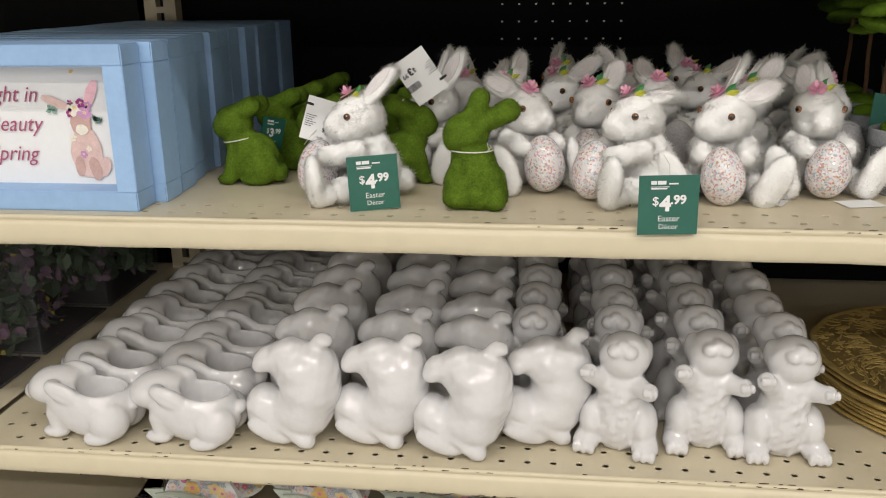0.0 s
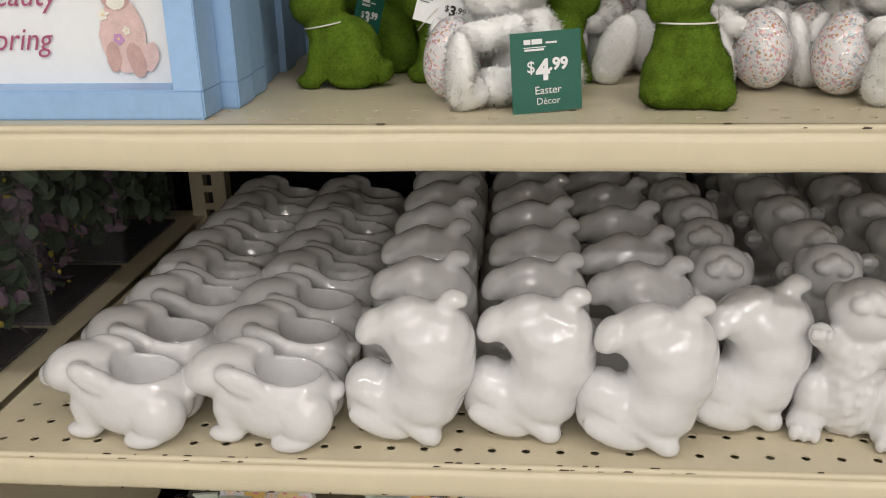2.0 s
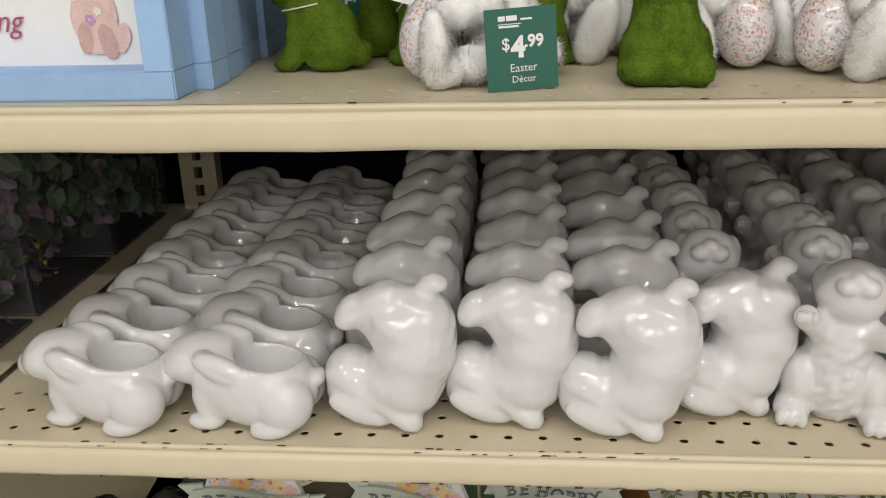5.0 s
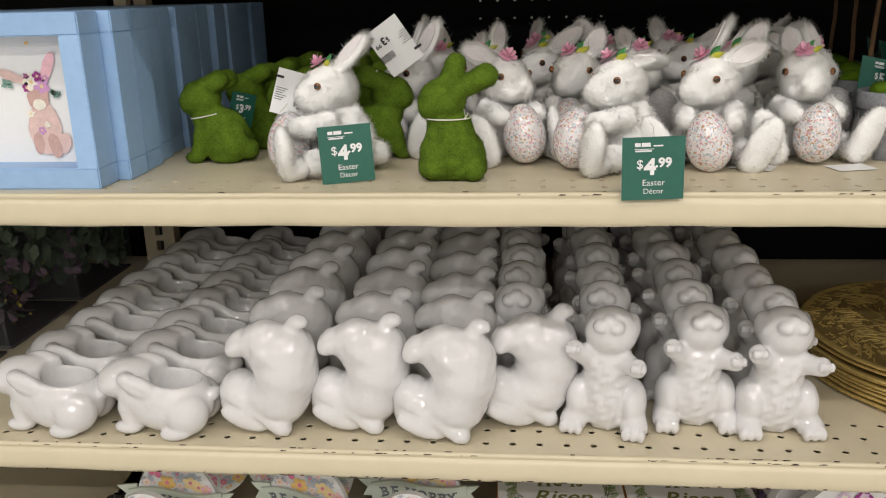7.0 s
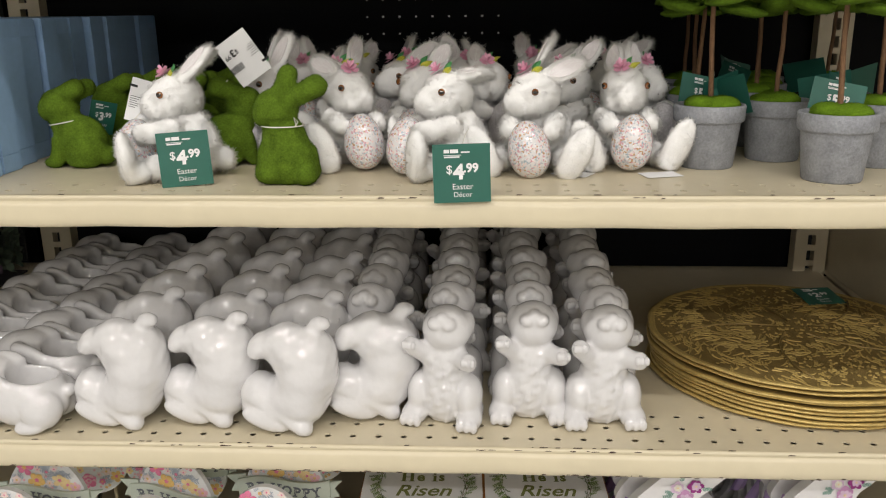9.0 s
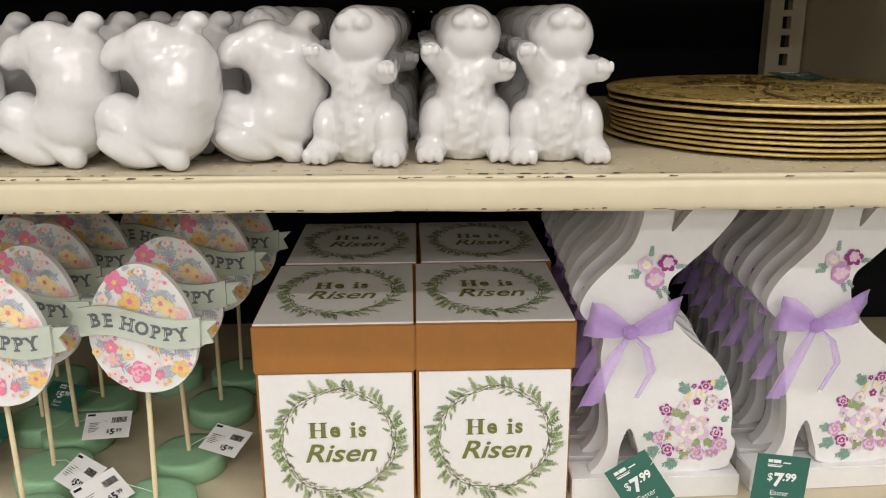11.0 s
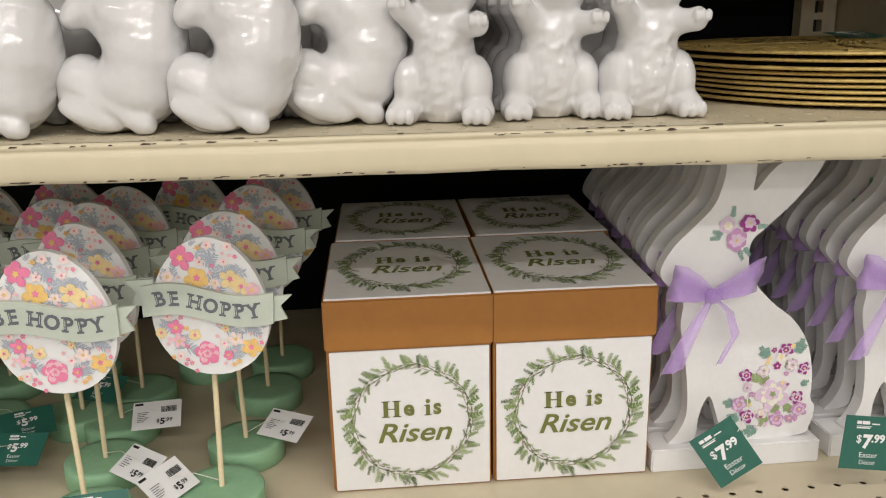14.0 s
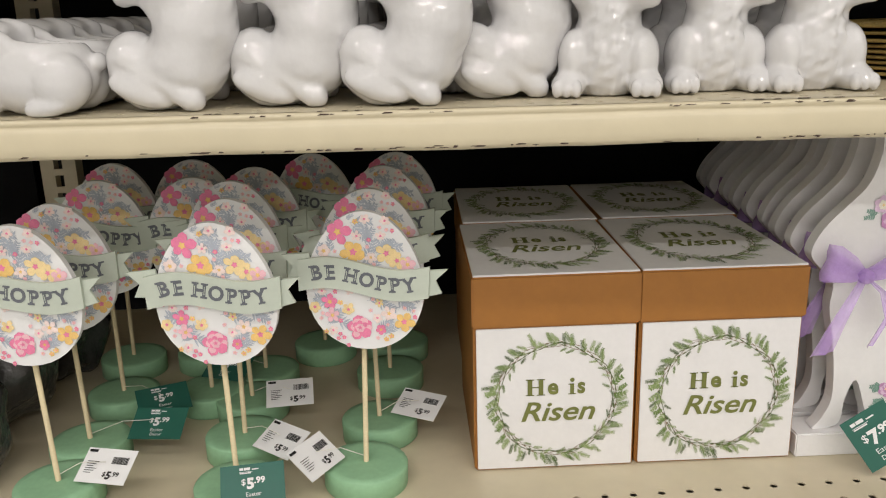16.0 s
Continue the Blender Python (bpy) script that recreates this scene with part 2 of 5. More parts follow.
setting("floor", (-5, -12, -0.1), (5, 3, 0.0), FLOOR, "grey polished shop floor below the shelving")
setting("ceiling", (-5, -12, 3.6), (5, 3, 3.7), CEIL, "plain white shop ceiling with strip lights")
setting("wall_north", (-5, 2.9, 0), (5, 3.0, 3.6), WALL, "plain painted wall behind the shelving")
setting("wall_south", (-5, -12.1, 0), (5, -12.0, 3.6), WALL, "plain painted wall across the aisle")
setting("wall_west", (-5.1, -12, 0), (-5.0, 2.9, 3.6), WALL, "plain painted end wall of the shop")
setting("wall_east", (5.0, -12, 0), (5.1, 2.9, 3.6), WALL, "plain painted end wall of the shop")

# rows of strip lights, close over this aisle
# the far, stronger rows are unseen fill, added to brighten the deep shelves
for row_y, power, places in ((-0.75, 10.3, (-2.6, -1.5, -0.4, 0.7, 1.8, 2.9)), (-2.9, 22.0, (-1.6, -0.4, 0.8, 2.0)), (-5.6, 42.0, (-2.7, -0.9, 0.9, 2.7)), (-8.4, 60.0, (-2.7, -0.9, 0.9, 2.7))):
    for lx in places:
        strip = bpy.data.lights.new("strip_fill_light", "AREA")
        strip.shape, strip.size, strip.size_y, strip.energy = "RECTANGLE", 0.98, 0.10 if row_y > -5 else 0.25, power
        strip.color = (1.0, 0.955, 0.915)
        lamp = new("strip_fill_light", strip)
        lamp.matrix_basis = pose(lx, row_y, 3.55)


# ---- the shelving bay ----
def shelf_deck(name, x0, x1, y0, y1, z, rows, label, yaw=0.0, chips=(), pitch=0.0254, lip=0.030):
    """A folded steel deck with a rolled front lip; the two front rows of holes are punched."""
    ob = tagged(new(name), label, "shelf", "shelf decks of the bay")
    ob.matrix_basis = Matrix.Translation((0, y0, z)) @ Matrix.Rotation(radians(yaw), 4, "Z")
    bm = bmesh.new()
    r = 0.0034
    xs0 = x0 + 0.012
    nx = int((x1 - x0 - 0.01) / pitch)
    # deck in cells, each front cell with a hole through it
    front = 0.017 + pitch * (rows - 0.5)
    def cell(cx, cy, hx, hy):
        outer = [bm.verts.new((cx + hx * sx, cy + hy * sy, 0)) for sx, sy in ((-1, -1), (0, -1), (1, -1), (1, 0), (1, 1), (0, 1), (-1, 1), (-1, 0))]
        inner, low = [], []
        for k in range(8):
            a = radians(225 + 45 * k)
            inner.append(bm.verts.new((cx + r * math.cos(a), cy + r * math.sin(a), 0)))
            low.append(bm.verts.new((cx + r * math.cos(a), cy + r * math.sin(a), -0.0012)))
        for k in range(8):
            j = (k + 1) % 8
            bm.faces.new((outer[k], outer[j], inner[j], inner[k]))
            bm.faces.new((inner[k], inner[j], low[j], low[k]))
    for i in range(nx):
        for j in range(rows):
            cell(xs0 + pitch * (i + 0.5), 0.017 + pitch * j, pitch / 2, pitch / 2)
    xa, xb = xs0, xs0 + pitch * nx
    def quad(*p):
        return bm.faces.new([bm.verts.new(q) for q in p])
    f0 = 0.017 - pitch / 2
    quad((x0, f0, 0), (x1, f0, 0), (x1, 0.0, 0), (x0, 0.0, 0))
    quad((x0, f0, 0), (xa, f0, 0), (xa, front, 0), (x0, front, 0))
    quad((xb, f0, 0), (x1, f0, 0), (x1, front, 0), (xb, front, 0))
    quad((x0, front, 0), (x1, front, 0), (x1, y1 - y0, 0), (x0, y1 - y0, 0))
    bmesh.ops.recalc_face_normals(bm, faces=bm.faces)
    part("deck", bm, CREAM, ob)
    under = box_bm((x0, 0.02, -0.020), (x1, y1 - y0, -0.016))
    part("underside", under, CREAM, ob)
    if name == "upper_shelf":
        part("stiffener", box_bm((x0, 0.047, -0.0405), (x1, 0.060, -0.0205)), CREAM, ob)
    # the lip: a small bead, a groove, then a flat apron with a rounded foot
    prof = [(0.004, -0.0004), (0.0, -0.0003), (-0.0022, -0.0012), (-0.003, -0.0030), (-0.0018, -0.0048), (-0.0012, -0.0064), (-0.0034, -0.0078),
            (-0.0044, -0.0105), (-0.0046, -lip + 0.009), (-0.0042, -lip + 0.004), (-0.0026, -lip + 0.0012), (0.001, -lip), (0.012, -lip), (0.012, -lip + 0.002)]
    bl = bmesh.new()
    n = 40
    cols = []
    for i in range(n + 1):
        x = x0 + (x1 - x0) * i / n
        dz = 0.0004 * math.sin(i * 1.7) + 0.0003 * math.sin(i * 0.6)
        cols.append([bl.verts.new((x, py, pz + dz * (0.2 if k < 5 else 1.0))) for k, (py, pz) in enumerate(prof)])
    for a, b in zip(cols, cols[1:]):
        for k in range(len(prof) - 1):
            bl.faces.new((a[k], b[k], b[k + 1], a[k + 1])).smooth = True
    bmesh.ops.recalc_face_normals(bl, faces=bl.faces)
    part("lip", bl, CREAM_EDGE, ob)
    # paint knocked off the bead and the foot
    rng = random.Random(name)
    bc = bmesh.new()
    for top, count, runs in ((True, chips[0], 3), (False, chips[1], 4)) if chips else ():
        centres = [rng.uniform(x0 + 0.1, x1 - 0.05) for _ in range(count // 6)]
        for _ in range(count):
            cx = rng.choice(centres) + rng.gauss(0, 0.03) if rng.random() < 0.7 else rng.uniform(x0, x1)
            w, hgt = rng.uniform(0.0008, 0.0045), rng.uniform(0.0002, 0.0007)
            y, z = (-0.0029, -0.0016 - rng.uniform(0, 0.001)) if top else (-0.0042, -lip + 0.0028 + rng.uniform(-0.0008, 0.0008))
            if top and rng.random() < 0.5:
                y, z = -0.0009, -0.0002
                pts = [(cx - w, y - 0.0006, z + 0.0004), (cx + w * 0.8, y - 0.0005, z + 0.0004), (cx + w, y + hgt, z + 0.0007), (cx - w * 0.6, y + hgt * 1.2, z + 0.0007)]
            else:
                pts = [(cx - w, y - 0.0005, z - hgt), (cx + w * 0.7, y - 0.0005, z - hgt * 0.7), (cx + w, y - 0.0004, z + hgt * 0.5), (cx - w * 0.5, y - 0.0004, z + hgt)]
            bc.faces.new([bc.verts.new(p) for p in pts])
    if chips:
        tagged(part("worn_paint", bc, CHIP, ob, "rusty chips along the worn front edge"), "", "", "", "stuff")
    return ob


shelf_deck("upper_shelf", X_L, X_R + 0.02, Y_UP, Y_BACK, Z_UP, 2, "cream enamelled steel shelf with perforated front and worn edge", chips=(24, 0))
shelf_deck("middle_shelf", X_L, X_R + 0.02, Y_MID, Y_BACK, Z_MID, 3, "cream enamelled steel shelf with chipped perforated front edge", chips=(80, 70))
shelf_deck("lower_shelf", X_L - 0.03, X_R + 0.06, Y_LOW, Y_BACK, Z_LOW, 2, "cream enamelled steel shelf below the other two", yaw=3.2)
shelf_deck("top_shelf", X_L, X_R + 0.02, Y_UP + 0.01, Y_BACK, Z_TOP, 2, "cream steel shelf above the soft bunnies")
for dx in (-1.23, 1.25):
    for zz, yy in ((Z_UP, Y_UP), (Z_MID, Y_MID), (Z_LOW, Y_LOW), (Z_TOP, Y_UP + 0.01)):
        shelf_deck("neighbour_shelf", X_L + dx, X_L + dx + 1.222, yy, Y_BACK, zz, 2, "cream steel shelf of the neighbouring bay")


def pegboard():
    """The dark back panel, pierced on a one-inch grid; light shows through some of the holes."""
    ob = tagged(new("back_panel"), "black perforated steel back panel of the shelving", "panel")
    bm = bmesh.new()
    p, r = 0.0254, 0.0015
    x0, z0 = -0.575, 0.60
    for i in range(47):
        for j in range(40):
            cx, cz = x0 + p * (i + 0.5), z0 + p * (j + 0.5)
            o = [bm.verts.new((cx + p / 2 * sx, 0, cz + p / 2 * sz)) for sx, sz in ((-1, -1), (1, -1), (1, 1), (-1, 1))]
            q = [bm.verts.new((cx + r * sx, 0, cz + r * sz)) for sx, sz in ((-1, -0.8), (1, -0.8), (1, 0.8), (-1, 0.8))]
            for k in range(4):
                bm.faces.new((o[k], o[(k + 1) % 4], q[(k + 1) % 4], q[k]))
    ob.matrix_basis = Matrix.Translation((0, Y_BACK + 0.004, 0))
    tagged(part("perforated_sheet", bm, BLACK, ob), "", "", "", "stuff")
    # unseen black sheets, added to stop light at all but a few holes
    for xa, xb in ((-2.0, -0.06), (0.15, 2.0)):
        part("hole_light_block", box_bm((xa, 0.03, 0.0), (xb, 0.04, 2.2)), BLACK, ob)
    for za, zb in ((0.0, 1.10), (1.185, 1.36), (1.45, 2.2)):
        part("hole_light_block", box_bm((-0.06, 0.03, za), (0.15, 0.04, zb)), BLACK, ob)
    for x in (-1.83, 0.65):
        part("side_sheet", box_bm((x, 0.0, 0.0), (x + 1.2, 0.004, 2.2)), BLACK, ob)


pegboard()


def upright(x):
    ob = tagged(new("upright"), "cream steel upright with a column of bracket slots", "upright", "uprights of the shelving")
    ob.matrix_basis = Matrix.Translation((x, Y_BACK - 0.024, 0))
    bm = bmesh.new()
    half = 0.025
    for sx in (-1, 1):
        box(bm, (min(sx * 0.006, sx * half), 0, 0.02), (max(sx * 0.006, sx * half), 0.024, 2.1))
    z = 0.02
    while z < 2.1:
        box(bm, (-0.006, 0.0, z), (0.006, 0.003, z + 0.009))
        z += 0.0254
    part("post", bm, CREAM, ob)
    # strip added behind the slots; its dark colour is their inner shade
    part("slot_shade_strip", box_bm((-0.006, 0.016, 0.02), (0.006, 0.020, 2.1)), SLOT_SHADE, ob, "dark strip standing for the shade inside the slots")


upright(X_L + 0.003)
upright(X_R + 0.006)
tagged(link("divider_panel", box_bm((X_R + 0.034, 0.735, Z_MID), (X_R + 0.042, Y_BACK, Z_UP - 0.031), 0.002), CREAM),
       "plain cream steel divider between two shelf bays", "divider")


# ---- glazed ceramic bunnies on the middle shelf ----
def standing_field(P):
    P = P * np.array((1.10, 1.0, 1.08))
    d = ell(P, (0, 2, 36), (31, 26, 44))
    d = blend(d, ell(P, (1, 0, 72), (25, 22, 28)), 9)
    shag = 1.0 * wave(P * (1, 1, 1.2), 0.40, 23) + 0.8 * wave(P * (1.3, 1, 0.8), 0.75, 29)
    d = d + shag * np.clip((88 - P[..., 2]) / 10, 0, 1) * np.clip((24 - np.abs(P[..., 0])) / 6, 0.1, 1)
    for s in (-1, 1):
        d = blend(d, ell(P, (s * 28, -2, 31), (15, 22, 25)), 2.5)
        d = blend(d, rod(P, (s * 28, 8, 11), (s * 32, -12, 11), 14, 13.5), 4)
        d = blend(d, ell(P, (s * 32, -18, 10), (14.5, 13, 11)), 3)
        for t in (-8, 0, 8):
            d = blend(d, ell(P, (s * 32.5 + t, -29, 8), (4.6, 5, 7.5)), 1.4)
    head = ell(P, (3, -1, 108), (28, 25, 25))
    head = blend(head, ell(P, (3, -6, 121), (18, 18, 13)), 8)
    for s in (-1, 1):
        head = blend(head, ell(P, (3 + s * 7.5, -21, 121), (8.5, 8.5, 7.5)), 2)
        head = blend(head, ell(P, (3 + s * 22, 7, 114), (7, 10, 13), s * 10), 4)
    head = blend(head, ell(P, (3, -21, 128), (6.5, 7, 5)), 2.5)
    head = carve(head, rod(P, (3, -31, 117), (3, -28, 111), 1.2, 1.2), 3)
    d = blend(d, head, 4)
    d = blend(d, rod(P, (-18, -8, 80), (-29, -22, 92), 12, 9.5), 6)
    d = blend(d, ell(P, (-31, -25, 95), (9.5, 8, 10)), 2)
    d = blend(d, rod(P, (18, -8, 78), (30, -22, 80), 12, 9.5), 6)
    d = blend(d, ell(P, (34, -25, 81), (9, 8, 10)), 2)
    for t in (-5.4, 0, 5.4):
        d = blend(d, ell(P, (-31.5 + t, -32.5, 98), (2.6, 3.4, 5.4)), 0.8)
        d = blend(d, ell(P, (35 + t, -32.5, 84), (2.6, 3.4, 5.4)), 0.8)
    return np.maximum(d / 1.06, 0.6 - P[..., 2])


def curled_field(P):
    # one fat crescent, from the crown of the head down the back to the rump
    d = rod(P, (2, 0, 90), (24, 0, 82), 22, 24)
    d = blend(d, rod(P, (24, 0, 82), (20, 0, 62), 24, 29), 10)
    d = blend(d, rod(P, (20, 0, 62), (12, 0, 36), 29, 28), 10)
    d = blend(d, rod(P, (12, 0, 34), (-16, 0, 25), 27, 24), 10)
    # the wedge of the face, blunt at the snout, with a ridged brow
    d = blend(d, rod(P, (2, -3, 95), (-22, -4, 90), 18, 14), 6)
    d = blend(d, ell(P, (-29, -4, 86), (9, 14, 11), -40), 4)
    d = blend(d, ell(P, (-1, -2, 77), (18, 21, 13), -16), 6)
    d = blend(d, ell(P, (-3, -8, 104), (17, 12, 8), 22), 3)
    d = carve(d, rod(P, (-30, -17, 98), (-4, -24, 104), 1.2, 2.0), 5)
    d = blend(d, ell(P, (10, -20, 84), (17, 9, 12), -20), 5)
    # folded ears, a short bent stub
    d = blend(d, rod(P, (26, 0, 100), (33, -2, 111), 11, 8.5), 3)
    d = blend(d, ell(P, (37, -3, 114), (9.5, 9, 7), -16), 2.5)
    # haunch and the long hind foot drawn up in front
    d = blend(d, ell(P, (-30, 0, 38), (20, 22, 22)), 7)
    d = blend(d, ell(P, (-20, -2, 20), (29, 22, 19), -16), 7)
    d = blend(d, ell(P, (-20, -18, 16), (26, 8, 11), -20), 1.6)
    d = carve(d, rod(P, (-46, -19, 37), (-4, -30, 22), 1.0, 1.0), 2.5)
    d = blend(d, rod(P, (-4, -16, 22), (14, -19, 10), 10, 9), 2)
    d = blend(d, ell(P, (17, -19, 8.5), (10, 9, 8.5), -20), 2.5)
    d = carve(d, ell(P, (-39, 0, 66), (23, 60, 6), 10), 4)
    d = d + 0.6 * wave(P, 0.17, 5) + 0.3 * wave(P, 0.45, 6)
    return np.maximum(d, 0.6 - P[..., 2])


def planter_field(P):
    P = P * np.array((1.03, 1.0, 1.12))
    # the hollow body, highest at the collar round the opening
    d = ell(P, (14, 0, 31), (46, 32, 33))
    d = blend(d, ell(P, (18, 0, 47), (36, 30, 22)), 9)
    d = blend(d, ell(P, (-12, 0, 43), (29, 28, 26)), 8)
    for s in (-1, 1):
        d = blend(d, ell(P, (38, s * 16, 28), (23, 19, 26)), 1.6)
        d = blend(d, ell(P, (30, s * 25, 8), (18, 9, 8.5), 10), 2)
        d = blend(d, rod(P, (-24, s * 13, 28), (-21, s * 17, 9), 13, 9), 6)
        d = blend(d, ell(P, (-26, s * 18, 7.5), (15, 9.5, 7.5)), 2)
    d = blend(d, ell(P, (60, 4, 42), (6, 9, 8)), 3)
    # the head, bent forward, with both ears laid back along it
    head = ell(P, (-36, 0, 57), (26, 25, 21), 22)
    head = blend(head, rod(P, (-42, 0, 54), (-58, -1, 48), 19, 12), 6)
    head = blend(head, ell(P, (-20, 6, 64), (18, 20, 13)), 6)
    head = blend(head, ell(P, (-15, 17, 69), (20, 9, 10), -8), 3)
    d = blend(d, head, 3)
    d = carve(d, ell(P, (22, 1, 68), (26, 23, 46)), 3.5)
    ear = ell(P, (-5, -25, 60), (22, 7, 12), -26)
    ear = blend(ear, ell(P, (-21, -20, 66), (9, 7, 8)), 5)
    ear = carve(ear, rod(P, (-15, -33, 65), (5, -33, 55), 1.6, 1.4), 3)
    d = blend(d, ear, 2.4)
    return np.maximum(d / 1.05, 0.6 - P[..., 2])


# a fine mesh for the front ranks, a coarser one for those behind them
STANDING, STANDING_FAR = (solid("standing_bunny", standing_field, (-56, -48, -2), (58, 34, 144), h, CERAMIC) for h in (2.0, 3.0))
CURLED, CURLED_FAR = (solid("curled_bunny", curled_field, (-58, -40, -2), (58, 36, 128), h, CERAMIC) for h in (2.0, 3.0))
PLANTER, PLANTER_FAR = (solid("bunny_planter", planter_field, (-72, -42, -2), (74, 42, 86), h, CERAMIC) for h in (2.0, 3.0))

jit = random.Random(4)
for i in range(2):
    for j in range(8):
        x, y = (-0.466, -0.357)[i] + 0.006 * min(j, 3) / 3 + jit.uniform(-0.003, 0.003), 0.757 + 0.0675 * j + jit.uniform(-0.004, 0.004)
        ob = put("bunny_planter", PLANTER if j < 3 else PLANTER_FAR, None, "", pose(x, y, Z_MID, 0, 0, -6 + jit.uniform(-4, 4)))
        tagged(ob, "white glazed ceramic bunny planter with an open back", "planter", "bunny planters in rows")
for i, x0 in enumerate((-0.243, -0.150, -0.064)):
    for j in range(7):
        y = (0.762, 0.765, 0.752)[i] + 0.078 * j + jit.uniform(-0.004, 0.004)
        ob = put("curled_bunny", CURLED if j < 3 else CURLED_FAR, None, "", pose(x0 + jit.uniform(-0.004, 0.004), y, Z_MID, 0, 0, jit.uniform(-6, 6)))
        tagged(ob, "white glazed ceramic bunny curled backwards on the shelf", "figurine", "curled ceramic bunnies in rows")
ob = put("curled_bunny", CURLED, None, "", pose(0.013, 0.784, Z_MID, 0, 0, 15))
tagged(ob, "white glazed ceramic bunny curled backwards, turned a little aside", "figurine", "curled ceramic bunnies in rows")
for i, x0 in enumerate((0.004, 0.092, 0.175, 0.253)):
    for j in range(1 if i == 0 else 0, 8):
        y = (0.775, 0.778, 0.787, 0.775)[i] + 0.068 * j + jit.uniform(-0.004, 0.004)
        turn = (-8, -13, 0, 2)[i] if j < 2 else jit.uniform(-14, 14)
        ob = put("standing_bunny", STANDING if j < 3 else STANDING_FAR, None, "", pose(x0 + jit.uniform(-0.003, 0.003), y, Z_MID, 0, 0, turn))
        tagged(ob, "white glazed ceramic bunny standing with raised paws and nose", "figurine", "standing ceramic bunnies in rows")


# ---- small shared builders ----
def flat_mat(name, color, rough=0.65):
    return mat(name, color, rough, 0, 0.16, 160)


P_ROSE, P_BLUSH, P_PEACH = flat_mat("print_rose", (0.80, 0.22, 0.38)), flat_mat("print_blush", (0.84, 0.50, 0.56)), flat_mat("print_peach", (0.86, 0.70, 0.66))
P_GOLD, P_LEMON, P_GREY = flat_mat("print_gold", (0.83, 0.55, 0.19)), flat_mat("print_lemon", (0.85, 0.66, 0.34)), flat_mat("print_slate", (0.44, 0.48, 0.55))
P_PLUM, P_MAUVE, P_LILAC = flat_mat("print_plum", (0.30, 0.03, 0.22)), flat_mat("print_mauve", (0.55, 0.28, 0.50)), flat_mat("print_lilac", (0.70, 0.52, 0.68))
P_FERN, P_FERN2, P_FERN3 = flat_mat("print_fern", (0.16, 0.24, 0.07)), flat_mat("print_fern_pale", (0.30, 0.38, 0.17)), flat_mat("print_fern_dark", (0.085, 0.13, 0.04))
P_TWIG = flat_mat("print_twig", (0.20, 0.12, 0.07))
P_TEAL = flat_mat("print_teal_leaf", (0.20, 0.34, 0.28))
P_TAUPE, P_TAUPE2, P_CREAM = flat_mat("print_taupe", (0.56, 0.36, 0.32)), flat_mat("print_pale_taupe", (0.70, 0.50, 0.46)), flat_mat("print_cream", (0.80, 0.76, 0.66))


def petal(bm, x, z, y, ang, length, width, mi, n=5, bend=0.0, full=False):
    """A flat painted petal or leaflet, lying in a sheet at depth y."""
    ca, sa = math.cos(ang), math.sin(ang)
    side = []
    for s in (1, -1):
        for k in range(n + 1):
            t = k / n if s > 0 else 1 - k / n
            if (s < 0 and k in (0, n)):
                continue
            u, v = length * t, s * width * 0.5 * (math.sin(math.pi * t ** 1.5) ** 0.6 if full and 0 < t < 1 else math.sin(math.pi * t ** 0.8)) + bend * length * t * t
            side.append(bm.verts.new((x + u * ca - v * sa, y, z + u * sa + v * ca)))
    f = bm.faces.new(side)
    f.material_index = mi
    if f.calc_area() and f.normal.y > 0:
        f.normal_flip()


def blossom(bm, rng, x, z, y, r, mi, heart, petals=5):
    a0 = rng.uniform(0, 6.28)
    for k in range(petals):
        petal(bm, x, z, y - 0.00001 * k, a0 + 6.283 * k / petals, r * rng.uniform(0.82, 1.12), r * rng.uniform(0.58, 0.84), mi, 6, 0.0, True)
    for k in range(5):
        petal(bm, x, z, y - 0.00012, a0 + 0.6 + 6.283 * k / 5, r * 0.30, r * 0.20, heart, 3)


def sprig(bm, rng, x, z, y, ang, length, mi, pairs=5, leaf=0.3, fat=0.38):
    petal(bm, x, z, y, ang, length, length * 0.05, mi, 4)
    for k in range(pairs):
        t = 0.15 + 0.8 * k / pairs
        px, pz = x + length * t * math.cos(ang), z + length * t * math.sin(ang)
        for s in (-1, 1):
            petal(bm, px, pz, y - 0.00001, ang + s * rng.uniform(0.6, 0.95), length * leaf * (1.1 - 0.6 * t), length * leaf * fat, mi, 3)


def card(parent, m, w, h, material, name="price_tag", label="", bend=0.0):
    bm = bmesh.new()
    n = 6
    rows = []
    for k in range(n + 1):
        u = k / n - 0.5
        y = bend * (4 * u * u)
        rows.append([bm.verts.new((w * u, y + dy, z)) for dy, z in ((0, -h / 2), (0, h / 2), (0.0005, h / 2), (0.0005, -h / 2))])
    for a, b in zip(rows, rows[1:]):
        for q in range(4):
            bm.faces.new((a[q], b[q], b[(q + 1) % 4], a[(q + 1) % 4]))
    bm.faces.new(rows[0])
    bm.faces.new(list(reversed(rows[-1])))
    bmesh.ops.recalc_face_normals(bm, faces=bm.faces)
    return part(name, bm, material, parent, label, m)


def at(x, z, y=-0.0006):
    return Matrix.Translation((x, y, z))


